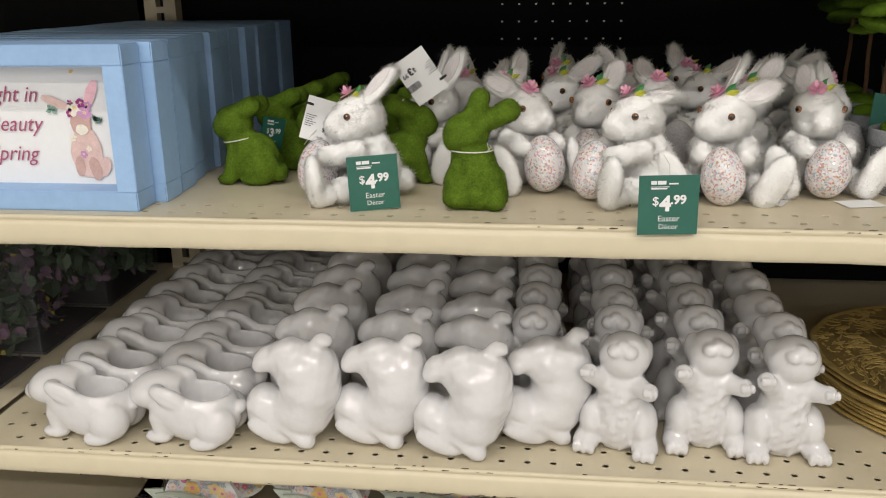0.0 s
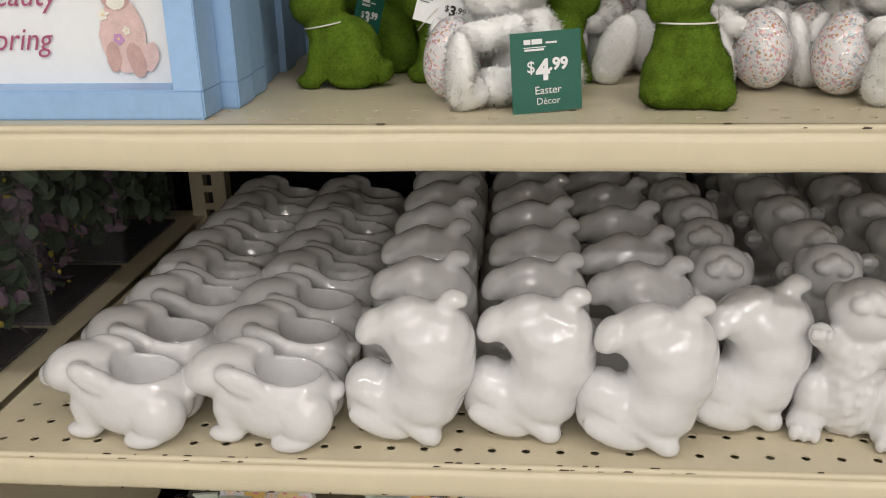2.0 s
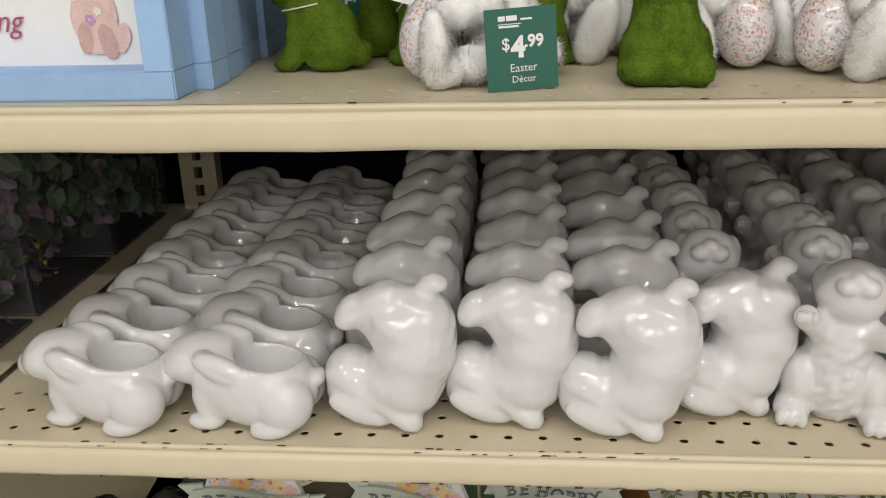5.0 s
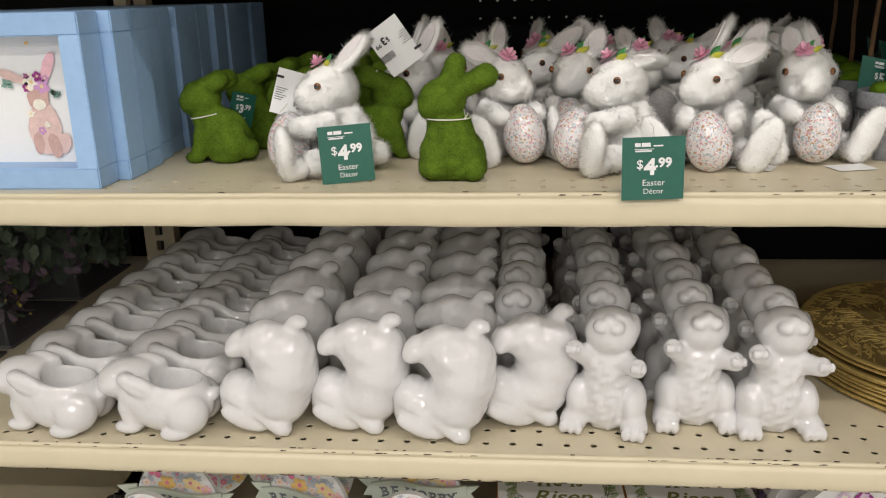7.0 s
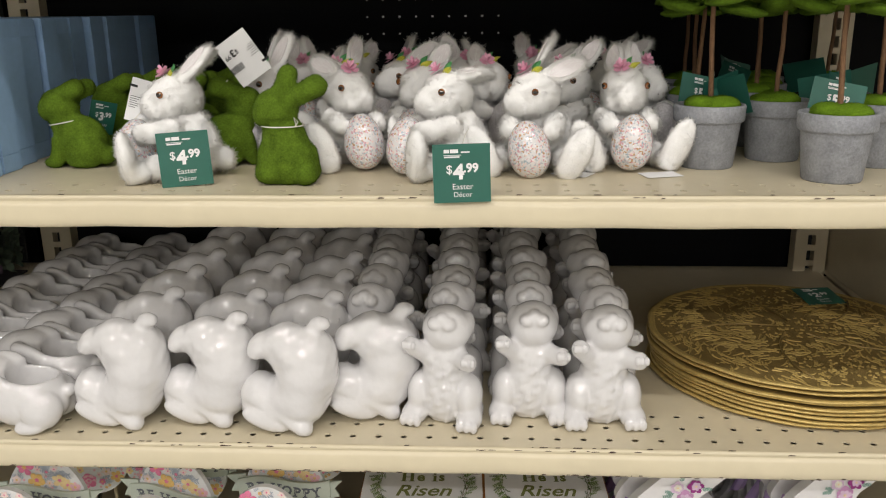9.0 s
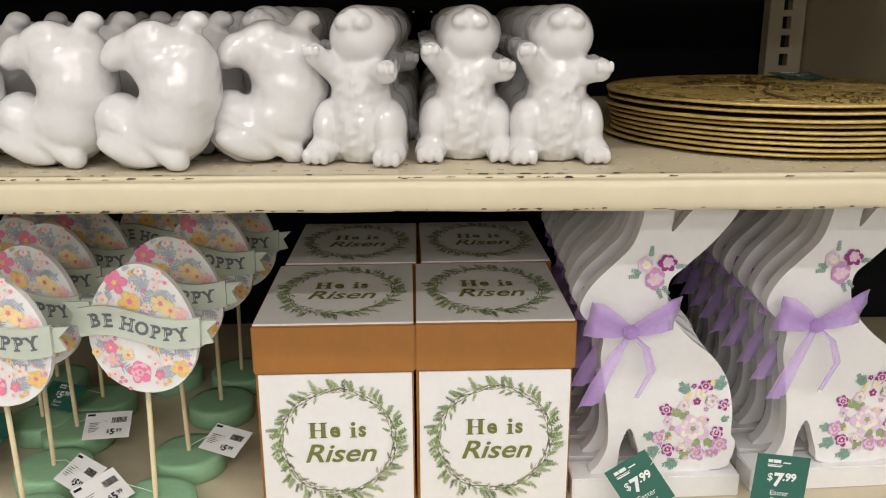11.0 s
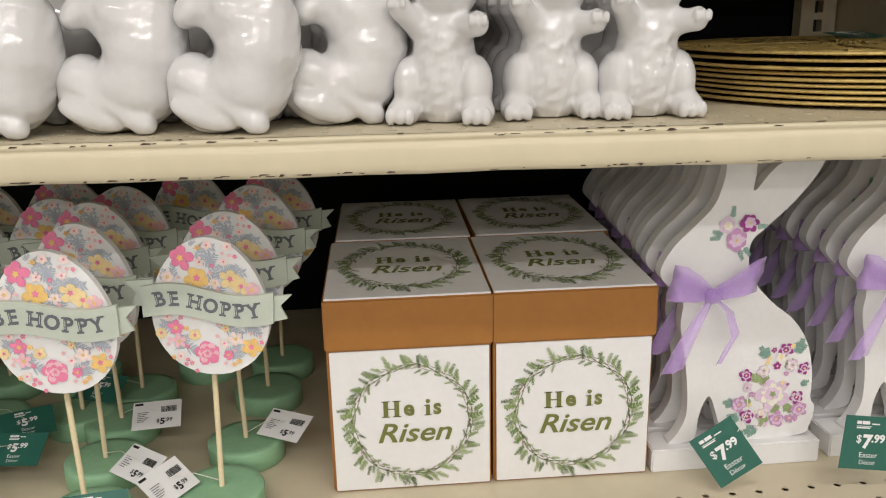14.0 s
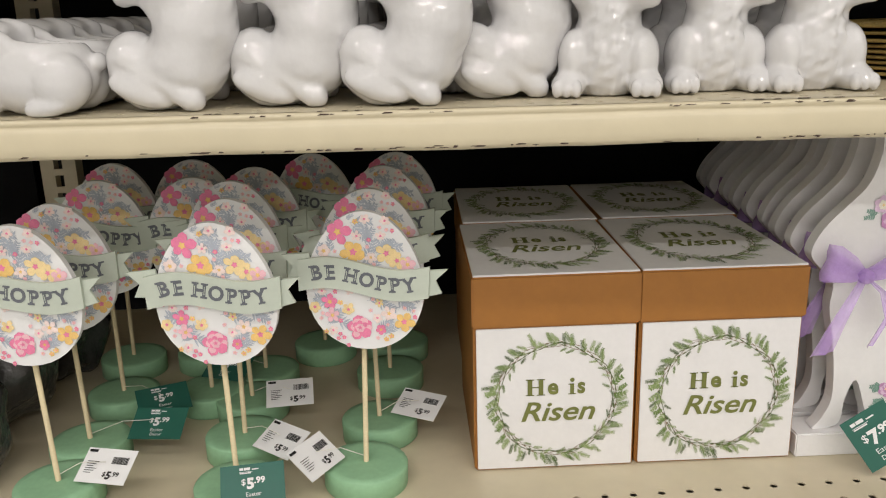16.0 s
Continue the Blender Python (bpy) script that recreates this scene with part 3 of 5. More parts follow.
def green_tag(parent, m, price, w=0.046, h=0.051, bend=0.0006):
    """A teal price card: store mark as plain bars, price, two printed words."""
    c = card(parent, m, w, h, GREEN_TAG, label="teal green price card")
    k = h / 0.051
    bm = bmesh.new()
    for x, z, bw, bh in ((-0.0125, 0.0195, 0.0045, 0.0030), (-0.0060, 0.0195, 0.0070, 0.0032), (-0.0075, 0.0160, 0.0150, 0.0005), (-0.0080, 0.0145, 0.0130, 0.0013), (0.0035, 0.0185, 0.0075, 0.0012)):
        box(bm, (x * k - bw * k / 2, -0.0007, z * k - bh * k / 2), (x * k + bw * k / 2, -0.0005, z * k + bh * k / 2))
    part("store_mark", bm, PAPER, c)
    whole, cents = price.split(".")
    lettering("$", 0.0105 * k, PAPER, c, at(-0.0105 * k, 0.0035 * k), bold=0.0001 * k)
    lettering(whole, 0.0175 * k, PAPER, c, at(-0.0025 * k, 0.0010 * k), bold=0.0008 * k)
    lettering("." + cents, 0.0105 * k, PAPER, c, at(0.0080 * k, 0.0045 * k), bold=0.0004 * k)
    lettering("Easter", 0.0072 * k, PAPER, c, at(0.0005 * k, -0.0115 * k))
    lettering("Décor", 0.0062 * k, PAPER, c, at(0.0005 * k, -0.0185 * k))
    return c


def white_tag(parent, m, price, w=0.048, h=0.034):
    c = card(parent, m, w, h, PAPER, label="white barcode card with a printed price")
    bm = bmesh.new()
    rng = random.Random(3)
    x = 0.004
    while x < 0.019:
        bw = rng.uniform(0.0003, 0.0009)
        box(bm, (x, -0.0007, 0.002), (x + bw, -0.0005, 0.009))
        x += bw + rng.uniform(0.0004, 0.0008)
    box(bm, (-0.022, -0.0007, 0.0125), (-0.014, -0.0005, 0.0150))
    for k in range(6):
        box(bm, (-0.019, -0.0007, 0.003 - 0.0022 * k), (-0.008 - 0.002 * (k % 3), -0.0005, 0.0035 - 0.0022 * k))
    tagged(part("barcode", bm, INK_BLACK, c), "", "", "", "stuff")
    whole, cents = price.split(".")
    lettering("$", 0.0062, INK_BLACK, c, at(0.0015, -0.0085), bold=0.0001)
    lettering(whole, 0.0100, INK_BLACK, c, at(0.0060, -0.0095), bold=0.0004)
    lettering("." + cents, 0.0062, INK_BLACK, c, at(0.0120, -0.0080), bold=0.0001)
    return c


def cord(parent, pts, r=0.0004, name="string", material=None):
    return part(name, tube(bmesh.new(), pts, r, 5), material or TWINE, parent)


def fuzz(me, count, length, comb, spread, width, seed, hair=None, tuft=0.0):
    """The mesh with short tapered hairs standing on it."""
    rng = np.random.RandomState(seed)
    nv = len(me.vertices)
    co = np.zeros(nv * 3)
    no = np.zeros(nv * 3)
    me.vertices.foreach_get("co", co)
    me.vertices.foreach_get("normal", no)
    co, no = co.reshape(-1, 3), no.reshape(-1, 3)
    q = np.zeros(len(me.polygons) * 4, int)
    me.polygons.foreach_get("vertices", q)
    q = q.reshape(-1, 4)
    f = q[rng.randint(0, len(q), count)]
    w = rng.dirichlet((1, 1, 1, 1), count)[:, :, None]
    p, n = (co[f] * w).sum(1), (no[f] * w).sum(1)
    d = n * (1 - abs(comb[3])) + np.array(comb[:3]) * comb[3] + rng.normal(size=(count, 3)) * spread
    if tuft:
        d = d + tuft * np.stack([wave(p * 1000, 0.42, seed + 40 + q) for q in range(3)], -1)
    d /= np.linalg.norm(d, axis=1)[:, None]
    side = np.cross(d, n + rng.normal(size=(count, 3)) * 0.12)
    side /= np.linalg.norm(side, axis=1)[:, None] + 1e-9
    L = (length * rng.uniform(0.5, 1.25, count))[:, None]
    bend = rng.normal(size=(count, 3)) * 0.25 + np.array((0, 0, -0.18))
    v = np.stack((p - side * width - n * 0.0006, p + side * width - n * 0.0006, p + d * L * 0.55 + side * width * 0.7, p + d * L * 0.55 - side * width * 0.7, p + (d + bend * 0.6) * L), 1).reshape(-1, 3)
    base = nv + 5 * np.arange(count)[:, None]
    faces = q.tolist() + (base + np.array((0, 1, 2, 3))).tolist() + (base + np.array((3, 2, 4))).tolist()
    out = bpy.data.meshes.new(me.name)
    out.from_pydata(co.tolist() + v.tolist(), [], faces)
    out.materials.append(me.materials[0])
    if hair:
        out.materials.append(hair)
        out.polygons.foreach_set("material_index", [0] * len(q) + [1] * (2 * count))
    out.shade_smooth()
    nn = n + d * 0.12
    nn /= np.linalg.norm(nn, axis=1)[:, None]
    out.normals_split_custom_set_from_vertices(no.tolist() + np.repeat(nn, 5, 0).tolist())
    return out


# ---- blue shadow-box frames on the upper shelf ----
def picture_frame(front):
    ob = tagged(new("picture_frame"), "pale blue painted wooden shadow-box frame standing in a row", "picture frame", "blue frames stacked in a row")
    W, H, D, R = 0.250, 0.150, 0.036, 0.019
    bm = bmesh.new()
    box(bm, (-W, 0, 0), (0, D, R), 0.0012)
    box(bm, (-W, 0, H - R), (0, D, H), 0.0012)
    part("rail", bm, BLUE, ob)
    for x in (-W, -R):
        part("stile", box_bm((x, 0.0002, R - 0.0012), (x + R, D, H - R + 0.0012), 0.0008), BLUE, ob)
    part("backing", box_bm((-W + 0.01, D - 0.006, 0.01), (-0.01, D - 0.001, H - 0.01)), PAPER if front else BLUE, ob)
    return ob, W, H, D, R


def printed_frame():
    ob, W, H, D, R = picture_frame(True)
    ob["label"] = "pale blue shadow-box frame holding a spring print with plum lettering"
    y = D - 0.0075
    for text, x, z, size in (("ght in", -0.101, 0.103, 0.021), ("Beauty", -0.101, 0.0755, 0.021), ("Spring", -0.109, 0.0475, 0.021)):
        lettering(text, size, INK_PLUM, ob, at(x, z, y), shear=0.35, width=0.92, align="RIGHT", label="plum italic lettering")
    rng = random.Random(8)
    bm = bmesh.new()
    cx, cz = -0.059, 0.030
    # a watercolour animal shape: soft overlapping washes, kept plain
    def wash(x, z, w, h, mi, rot=0.0, dy=0.0):
        ca, sa = math.cos(rot), math.sin(rot)
        pts = []
        for k in range(18):
            a = 6.283 * k / 18
            u, v = w * math.cos(a) * rng.uniform(0.9, 1.08), h * math.sin(a) * rng.uniform(0.92, 1.06)
            pts.append(bm.verts.new((x + u * ca - v * sa, y - dy - 0.00004 * len(bm.faces), z + u * sa + v * ca)))
        f = bm.faces.new(pts)
        f.material_index = mi
    wash(cx, cz + 0.020, 0.0165, 0.024, 1)
    wash(cx - 0.008, cz + 0.006, 0.005, 0.010, 0, 0, 0.0001)
    wash(cx + 0.007, cz + 0.004, 0.006, 0.012, 0, 0.2, 0.0001)
    wash(cx + 0.016, cz + 0.006, 0.006, 0.010, 1, -0.3)
    wash(cx - 0.002, cz + 0.048, 0.0105, 0.0125, 0, 0, 0.0002)
    wash(cx - 0.002, cz + 0.041, 0.006, 0.005, 2, 0, 0.0003)
    wash(cx - 0.024, cz + 0.066, 0.015, 0.0042, 1, -0.38, 0.0002)
    wash(cx + 0.011, cz + 0.074, 0.014, 0.0052, 3, 1.15, 0.0002)
    part("watercolour_print", bm, [P_TAUPE, P_TAUPE2, P_CREAM, P_BLUSH], ob, "soft taupe watercolour shape")
    bf = bmesh.new()
    for x, z, r, mi in ((-0.006, 0.061, 0.0085, 0), (0.003, 0.057, 0.0075, 1), (-0.011, 0.056, 0.005, 2), (0.0, 0.066, 0.005, 2), (0.007, 0.064, 0.004, 1), (-0.010, 0.066, 0.003, 2), (-0.003, 0.018, 0.004, 1), (0.003, 0.023, 0.003, 0), (-0.011, 0.033, 0.004, 0)):
        blossom(bf, rng, cx + x, cz + z, y - 0.0005, r, mi, 3)
    for k in range(6):
        sprig(bf, rng, cx + 0.010, cz + 0.056 - 0.001 * k, y - 0.0004, -1.2 + 0.25 * k, 0.011, 4, 4)
    for bx, bz in ((-0.088, 0.0890), (-0.022, 0.0795)):
        for a in (0.6, 2.2, -0.5, 3.4):
            petal(bf, bx, bz, y - 0.0004, a, 0.0062, 0.0042, 5)
    petal(bf, -0.066, 0.1235, y - 0.0004, 0.4, 0.005, 0.003, 6)
    tagged(part("painted_bouquet", bf, [P_CREAM, P_MAUVE, P_PLUM, P_LEMON, P_TEAL, P_TEAL, P_GOLD], ob, "painted flower crown and butterflies"), "", "", "", "stuff")
    return ob


fr = printed_frame()
fr.matrix_basis = Matrix.Translation((-0.360, 0.7105, Z_UP))
plain, *_ = picture_frame(False)
rf = random.Random(11)
y = 0.7475
for k in range(13):
    m = Matrix.Translation((-0.353 + rf.uniform(-0.008, 0.004) - 0.0012 * k, y, Z_UP)) @ Matrix.Rotation(radians(rf.uniform(-0.8, 0.8)), 4, "Z")
    if k == 0:
        plain.matrix_basis = Matrix.Translation((-0.349, y, Z_UP))
    else:
        copy_thing(plain, m)
    y += 0.0415


# ---- moss bunnies ----
def moss_sitting(P):
    d = ell(P, (4, 0, 27), (27, 20, 27))
    for s in (-1, 1):
        d = blend(d, ell(P, (14, s * 11, 19), (19, 13, 19)), 2.5)
        d = blend(d, rod(P, (-14, s * 8, 26), (-20, s * 9, 7), 9, 7), 4)
        d = blend(d, ell(P, (-24, s * 9, 5.5), (9, 7, 5.5)), 3)
        d = blend(d, ell(P, (8, s * 13, 6), (16, 8, 6)), 2.5)
    d = blend(d, ell(P, (31, -6, 13), (10, 10, 10)), 2)
    d = blend(d, ell(P, (-9, 0, 45), (16, 15, 15)), 6)
    head = ell(P, (-14, 0, 63), (20, 17, 18))
    head = blend(head, ell(P, (-26, 0, 58), (9, 11, 10)), 5)
    d = blend(d, head, 2.5)
    d = blend(d, rod(P, (-8, -6, 74), (8, -9, 82), 9.5, 9.5), 3)
    d = blend(d, rod(P, (-6, 7, 74), (12, 10, 81), 9.5, 9.5), 3)
    return np.maximum(d + 0.4 * wave(P, 0.5, 9), 0.3 - P[..., 2])


def moss_upright(P):
    P = P * np.array((0.93, 0.95, 0.97))
    d = ell(P, (0, 0, 20), (27, 20, 26))
    d = blend(d, ell(P, (-2, 0, 42), (19, 16, 20)), 5)
    head = ell(P, (-7, 0, 68), (19, 17, 17))
    head = blend(head, ell(P, (-18, -3, 62), (9, 11, 11)), 4)
    d = blend(d, head, 2)
    d = blend(d, rod(P, (-1, 2, 82), (4, 3, 97), 9, 8.5), 2)
    d = blend(d, rod(P, (8, -3, 76), (28, -4, 87), 8, 10), 1.5)
    d = blend(d, ell(P, (17, -14, 9), (9, 9, 9)), 1.5)
    for s in (-1, 1):
        d = blend(d, ell(P, (s * 16, -3, 10), (12, 17, 10)), 5)
    return np.maximum(d + 0.4 * wave(P, 0.5, 12), 0.3 - P[..., 2])


M_SIT = fuzz(solid("moss_body", moss_sitting, (-44, -28, -2), (54, 28, 98), 2.8, MOSS), 6500, 0.0017, (0, 0, -1, 0.05), 0.5, 0.00016, 1)
M_UP = fuzz(solid("moss_body", moss_upright, (-36, -28, -2), (40, 28, 114), 2.6, MOSS), 12000, 0.0017, (0, 0, -1, 0.05), 0.5, 0.00016, 2)


def ring_cord(rx, ry, z, cx=0.0, tilt=0.0):
    return [(cx + rx * math.cos(a), ry * math.sin(a), z + tilt * math.cos(a)) for a in [6.283 * k / 22 for k in range(23)]]


def moss_bunny(me, m, label):
    ob = tagged(new("moss_bunny"), label, "moss bunny", "moss covered bunnies")
    ob.matrix_basis = m
    put("mossy_body", me, ob)
    return ob


mA = moss_bunny(M_SIT, pose(-0.296, 0.838, Z_UP, 0, 0, 4), "green moss covered bunny sitting with a white string collar")
cord(mA, ring_cord(0.0165, 0.0175, 0.047, -0.009, 0.003), 0.0006)
green_tag(mA, Matrix.Translation((0.020, 0.022, 0.048)) @ Euler((0.1, 0.25, 0.9)).to_matrix().to_4x4(), "3.99", 0.030, 0.034)
mB = moss_bunny(M_UP, pose(-0.054, 0.752, Z_UP, 0, 0, 3), "green moss covered bunny standing upright with a tied string")
cord(mB, ring_cord(0.0200, 0.0175, 0.0540, -0.003, 0.0), 0.0006)
cord(mB, [(0.011, -0.0155, 0.0545), (0.0145, -0.017, 0.0590), (0.011, -0.018, 0.0630), (0.0125, -0.0165, 0.0555)], 0.0006)
mC = moss_bunny(M_SIT, pose(-0.215, 0.865, Z_UP, 0, 0, 10), "green moss covered bunny with a white barcode card")
white_tag(mC, Matrix.Translation((-0.004, -0.035, 0.066)) @ Euler((-0.12, 0.28, -0.15)).to_matrix().to_4x4(), "3.99", 0.042, 0.044)
cord(mC, [(-0.018, -0.018, 0.050), (-0.026, -0.028, 0.042), (-0.020, -0.035, 0.050), (-0.012, -0.036, 0.058)], 0.0005)
mD = moss_bunny(M_SIT, pose(-0.135, 0.850, Z_UP, 0, 0, -165), "green moss covered bunny with an upturned white price card")
white_tag(mD, Matrix.Translation((-0.017, 0.012, 0.110)) @ Matrix.Rotation(radians(172), 4, "Z") @ Euler((0.05, math.pi - 0.6, 0)).to_matrix().to_4x4(), "3.99", 0.036, 0.048)
cord(mD, [(0.006, 0.004, 0.076), (0.004, 0.010, 0.083), (0.000, 0.012, 0.088)], 0.0005)
rm = random.Random(21)
for x, y, turn in ((-0.275, 0.915, 8), (-0.200, 0.945, -12), (-0.130, 0.935, 160), (-0.270, 0.995, 10), (-0.190, 1.025, 20), (-0.125, 1.03, 170), (-0.265, 1.09, 0), (-0.190, 1.11, 14), (-0.120, 1.13, 150)):
    moss_bunny(M_SIT, pose(x, y, Z_UP, 0, 0, turn + rm.uniform(-6, 6)), "green moss covered bunny behind others on the shelf")


# ---- soft white bunnies holding speckled eggs ----
def speckle():
    """A pearly shell printed with tiny flowers and glitter."""
    m = mat("speckled_shell", (0.8, 0.8, 0.8), 0.22, 0, 0.05, 60, coat=0.7)
    nt = m.node_tree
    N, b = nt.nodes.new, nt.nodes["Principled BSDF"]
    co, v, s, cr = N("ShaderNodeTexCoord"), N("ShaderNodeTexVoronoi"), N("ShaderNodeSeparateColor"), N("ShaderNodeValToRGB")
    no, mx, vs = N("ShaderNodeTexNoise"), N("ShaderNodeMix"), N("ShaderNodeVectorMath")
    no.inputs["Scale"].default_value = 220
    vs.operation = "MULTIPLY_ADD"
    vs.inputs[1].default_value = (0.004, 0.004, 0.004)
    nt.links.new(co.outputs["Object"], no.inputs["Vector"])
    nt.links.new(no.outputs["Color"], vs.inputs[0])
    nt.links.new(co.outputs["Object"], vs.inputs[2])
    v.inputs["Scale"].default_value = 620
    nt.links.new(vs.outputs[0], v.inputs["Vector"])
    nt.links.new(v.outputs["Color"], s.inputs[0])
    cr.color_ramp.interpolation = "CONSTANT"
    e = cr.color_ramp.elements
    e[0].color = (0.70, 0.68, 0.68, 1)
    e[1].position, e[1].color = 0.50, (0.50, 0.52, 0.56, 1)
    for pos, c in ((0.60, (0.62, 0.34, 0.38, 1)), (0.70, (0.80, 0.62, 0.58, 1)), (0.78, (0.50, 0.30, 0.15, 1)), (0.85, (0.36, 0.44, 0.50, 1)), (0.91, (0.80, 0.78, 0.80, 1))):
        x = e.new(pos)
        x.color = c
    nt.links.new(s.outputs[0], cr.inputs[0])
    nt.links.new(cr.outputs[0], b.inputs["Base Color"])
    return m


SHELL = speckle()
PEARL = mat("frosted_pearl_shell", (0.62, 0.60, 0.63), 0.3, 0, 0.35, 420, 0.3, 600, coat=0.5)


def body_field(P):
    d = ell(P, (0, 8, 28), (27, 26, 30))
    d = blend(d, ell(P, (0, 2, 50), (21, 19, 18)), 8)
    for s in (-1, 1):
        d = blend(d, rod(P, (s * 22, -6, 49), (s * 19, -36, 45), 9.5, 9), 4)
        d = blend(d, rod(P, (s * 24, 4, 14), (s * 31, -24, 15), 13, 11), 6)
    d = blend(d, ell(P, (0, 36, 16), (12, 11, 12)), 4)
    return np.maximum(d, 0.4 - P[..., 2])


def head_field(P):
    d = ell(P, (0, 2, 0), (23, 24, 22))
    d = blend(d, ell(P, (0, -20, -7), (12.5, 12, 11.5)), 8)
    d = blend(d, ell(P, (0, -6, -12), (20, 18, 11)), 6)
    return d


def foot_field(P):
    d = ell(P, (0, 0, 27), (14, 8, 28))
    return np.maximum(blend(d, ell(P, (0, 8, 10), (11, 14, 10)), 6), 0.4 - P[..., 2])


def ear_field(P):
    d = ell(P, (0, 0, 24), (12.5, 4.0, 27))
    return blend(d, ell(P, (0, 0, 4), (8, 5, 9)), 4)


S_BODY = solid("fur_body", lambda P: body_field(P) + 1.3 * wave(P, 0.24, 61), (-50, -54, -2), (50, 56, 84), 3.0, FUR)
S_HEAD = solid("fur_head", lambda P: head_field(P) + 0.7 * wave(P, 0.28, 62), (-34, -44, -36), (34, 36, 34), 2.8, FUR)
S_FOOT = solid("fur_foot", foot_field, (-20, -16, -2), (20, 28, 60), 2.8, FUR)
S_EAR = solid("fur_ear", ear_field, (-18, -10, -8), (18, 10, 56), 2.4, FUR)


def coats(k):
    """Body, head, foot and ear with k times the full number of hairs."""
    w = 1 / math.sqrt(k)
    return (fuzz(S_BODY, int(15000 * k), 0.0048, (0, -0.2, -1, 0.34), 0.20, 0.00024 * w, 5, FUR_HAIR, 0.42),
            fuzz(S_HEAD, int(10000 * k), 0.0038, (0, 0.8, -0.5, 0.46), 0.16, 0.00020 * w, 6, FUR_HAIR, 0.38),
            fuzz(S_FOOT, int(3500 * k), 0.0032, (0, 0.6, 0.1, 0.5), 0.22, 0.00020 * w, 7, FUR_HAIR, 0.25),
            fuzz(S_EAR, int(3400 * k), 0.0075, (0, 0.3, 1.0, 0.7), 0.26, 0.00022 * w, 8, FUR_HAIR, 0.2))


COAT_FULL, COAT_THIN = coats(1.0), coats(0.24)
EGG = solid("egg", lambda P: ell(P * np.stack((1 + P[..., 2] * 0.004, 1 + P[..., 2] * 0.004, np.ones(P.shape[:-1])), -1), (0, 0, 0), (20, 20, 28)), (-24, -24, -33), (24, 24, 33), 2.0, SHELL)
EGG_PEARL = EGG.copy()
EGG_PEARL.materials[0] = PEARL


def rose_bm(r, rng):
    bm = bmesh.new()
    heart = bm.verts.new((0, 0, 0.0004))
    for ring, (n, rad, lift) in enumerate(((5, 1.0, 0.15), (5, 0.75, 0.55), (4, 0.45, 0.95))):
        for k in range(n):
            a = 6.283 * (k + 0.5 * ring) / n + rng.uniform(-0.2, 0.2)
            c = Vector((math.cos(a), math.sin(a), 0))
            t = Vector((-math.sin(a), math.cos(a), 0))
            pts = [(0.55, 0.45, lift * 0.6), (1.0, 0.38, lift), (1.08, 0, lift * 1.15), (1.0, -0.38, lift), (0.55, -0.45, lift * 0.6)]
            bm.faces.new([heart] + [bm.verts.new((c * u * rad + t * v * rad + Vector((0, 0, w))) * r) for u, v, w in pts]).smooth = True
    return bm


ROSE = link("silk_rose", rose_bm(0.0085, random.Random(2)), PINK).data
bpy.data.objects.remove(bpy.data.objects["silk_rose"])


def leaf_bm(length, width):
    bm = bmesh.new()
    n = 6
    mid = [bm.verts.new((0, -0.0006, length * k / n)) for k in range(n + 1)]
    for s in (-1, 1):
        rim = [bm.verts.new((s * width * math.sin(math.pi * (k / n) ** 0.8), 0.0015 * k / n, length * k / n)) for k in range(1, n)]
        row = [mid[0]] + rim + [mid[n]]
        for k in range(n):
            bm.faces.new([v for v in dict.fromkeys((mid[k], mid[k + 1], row[k + 1], row[k]))])
    return bm


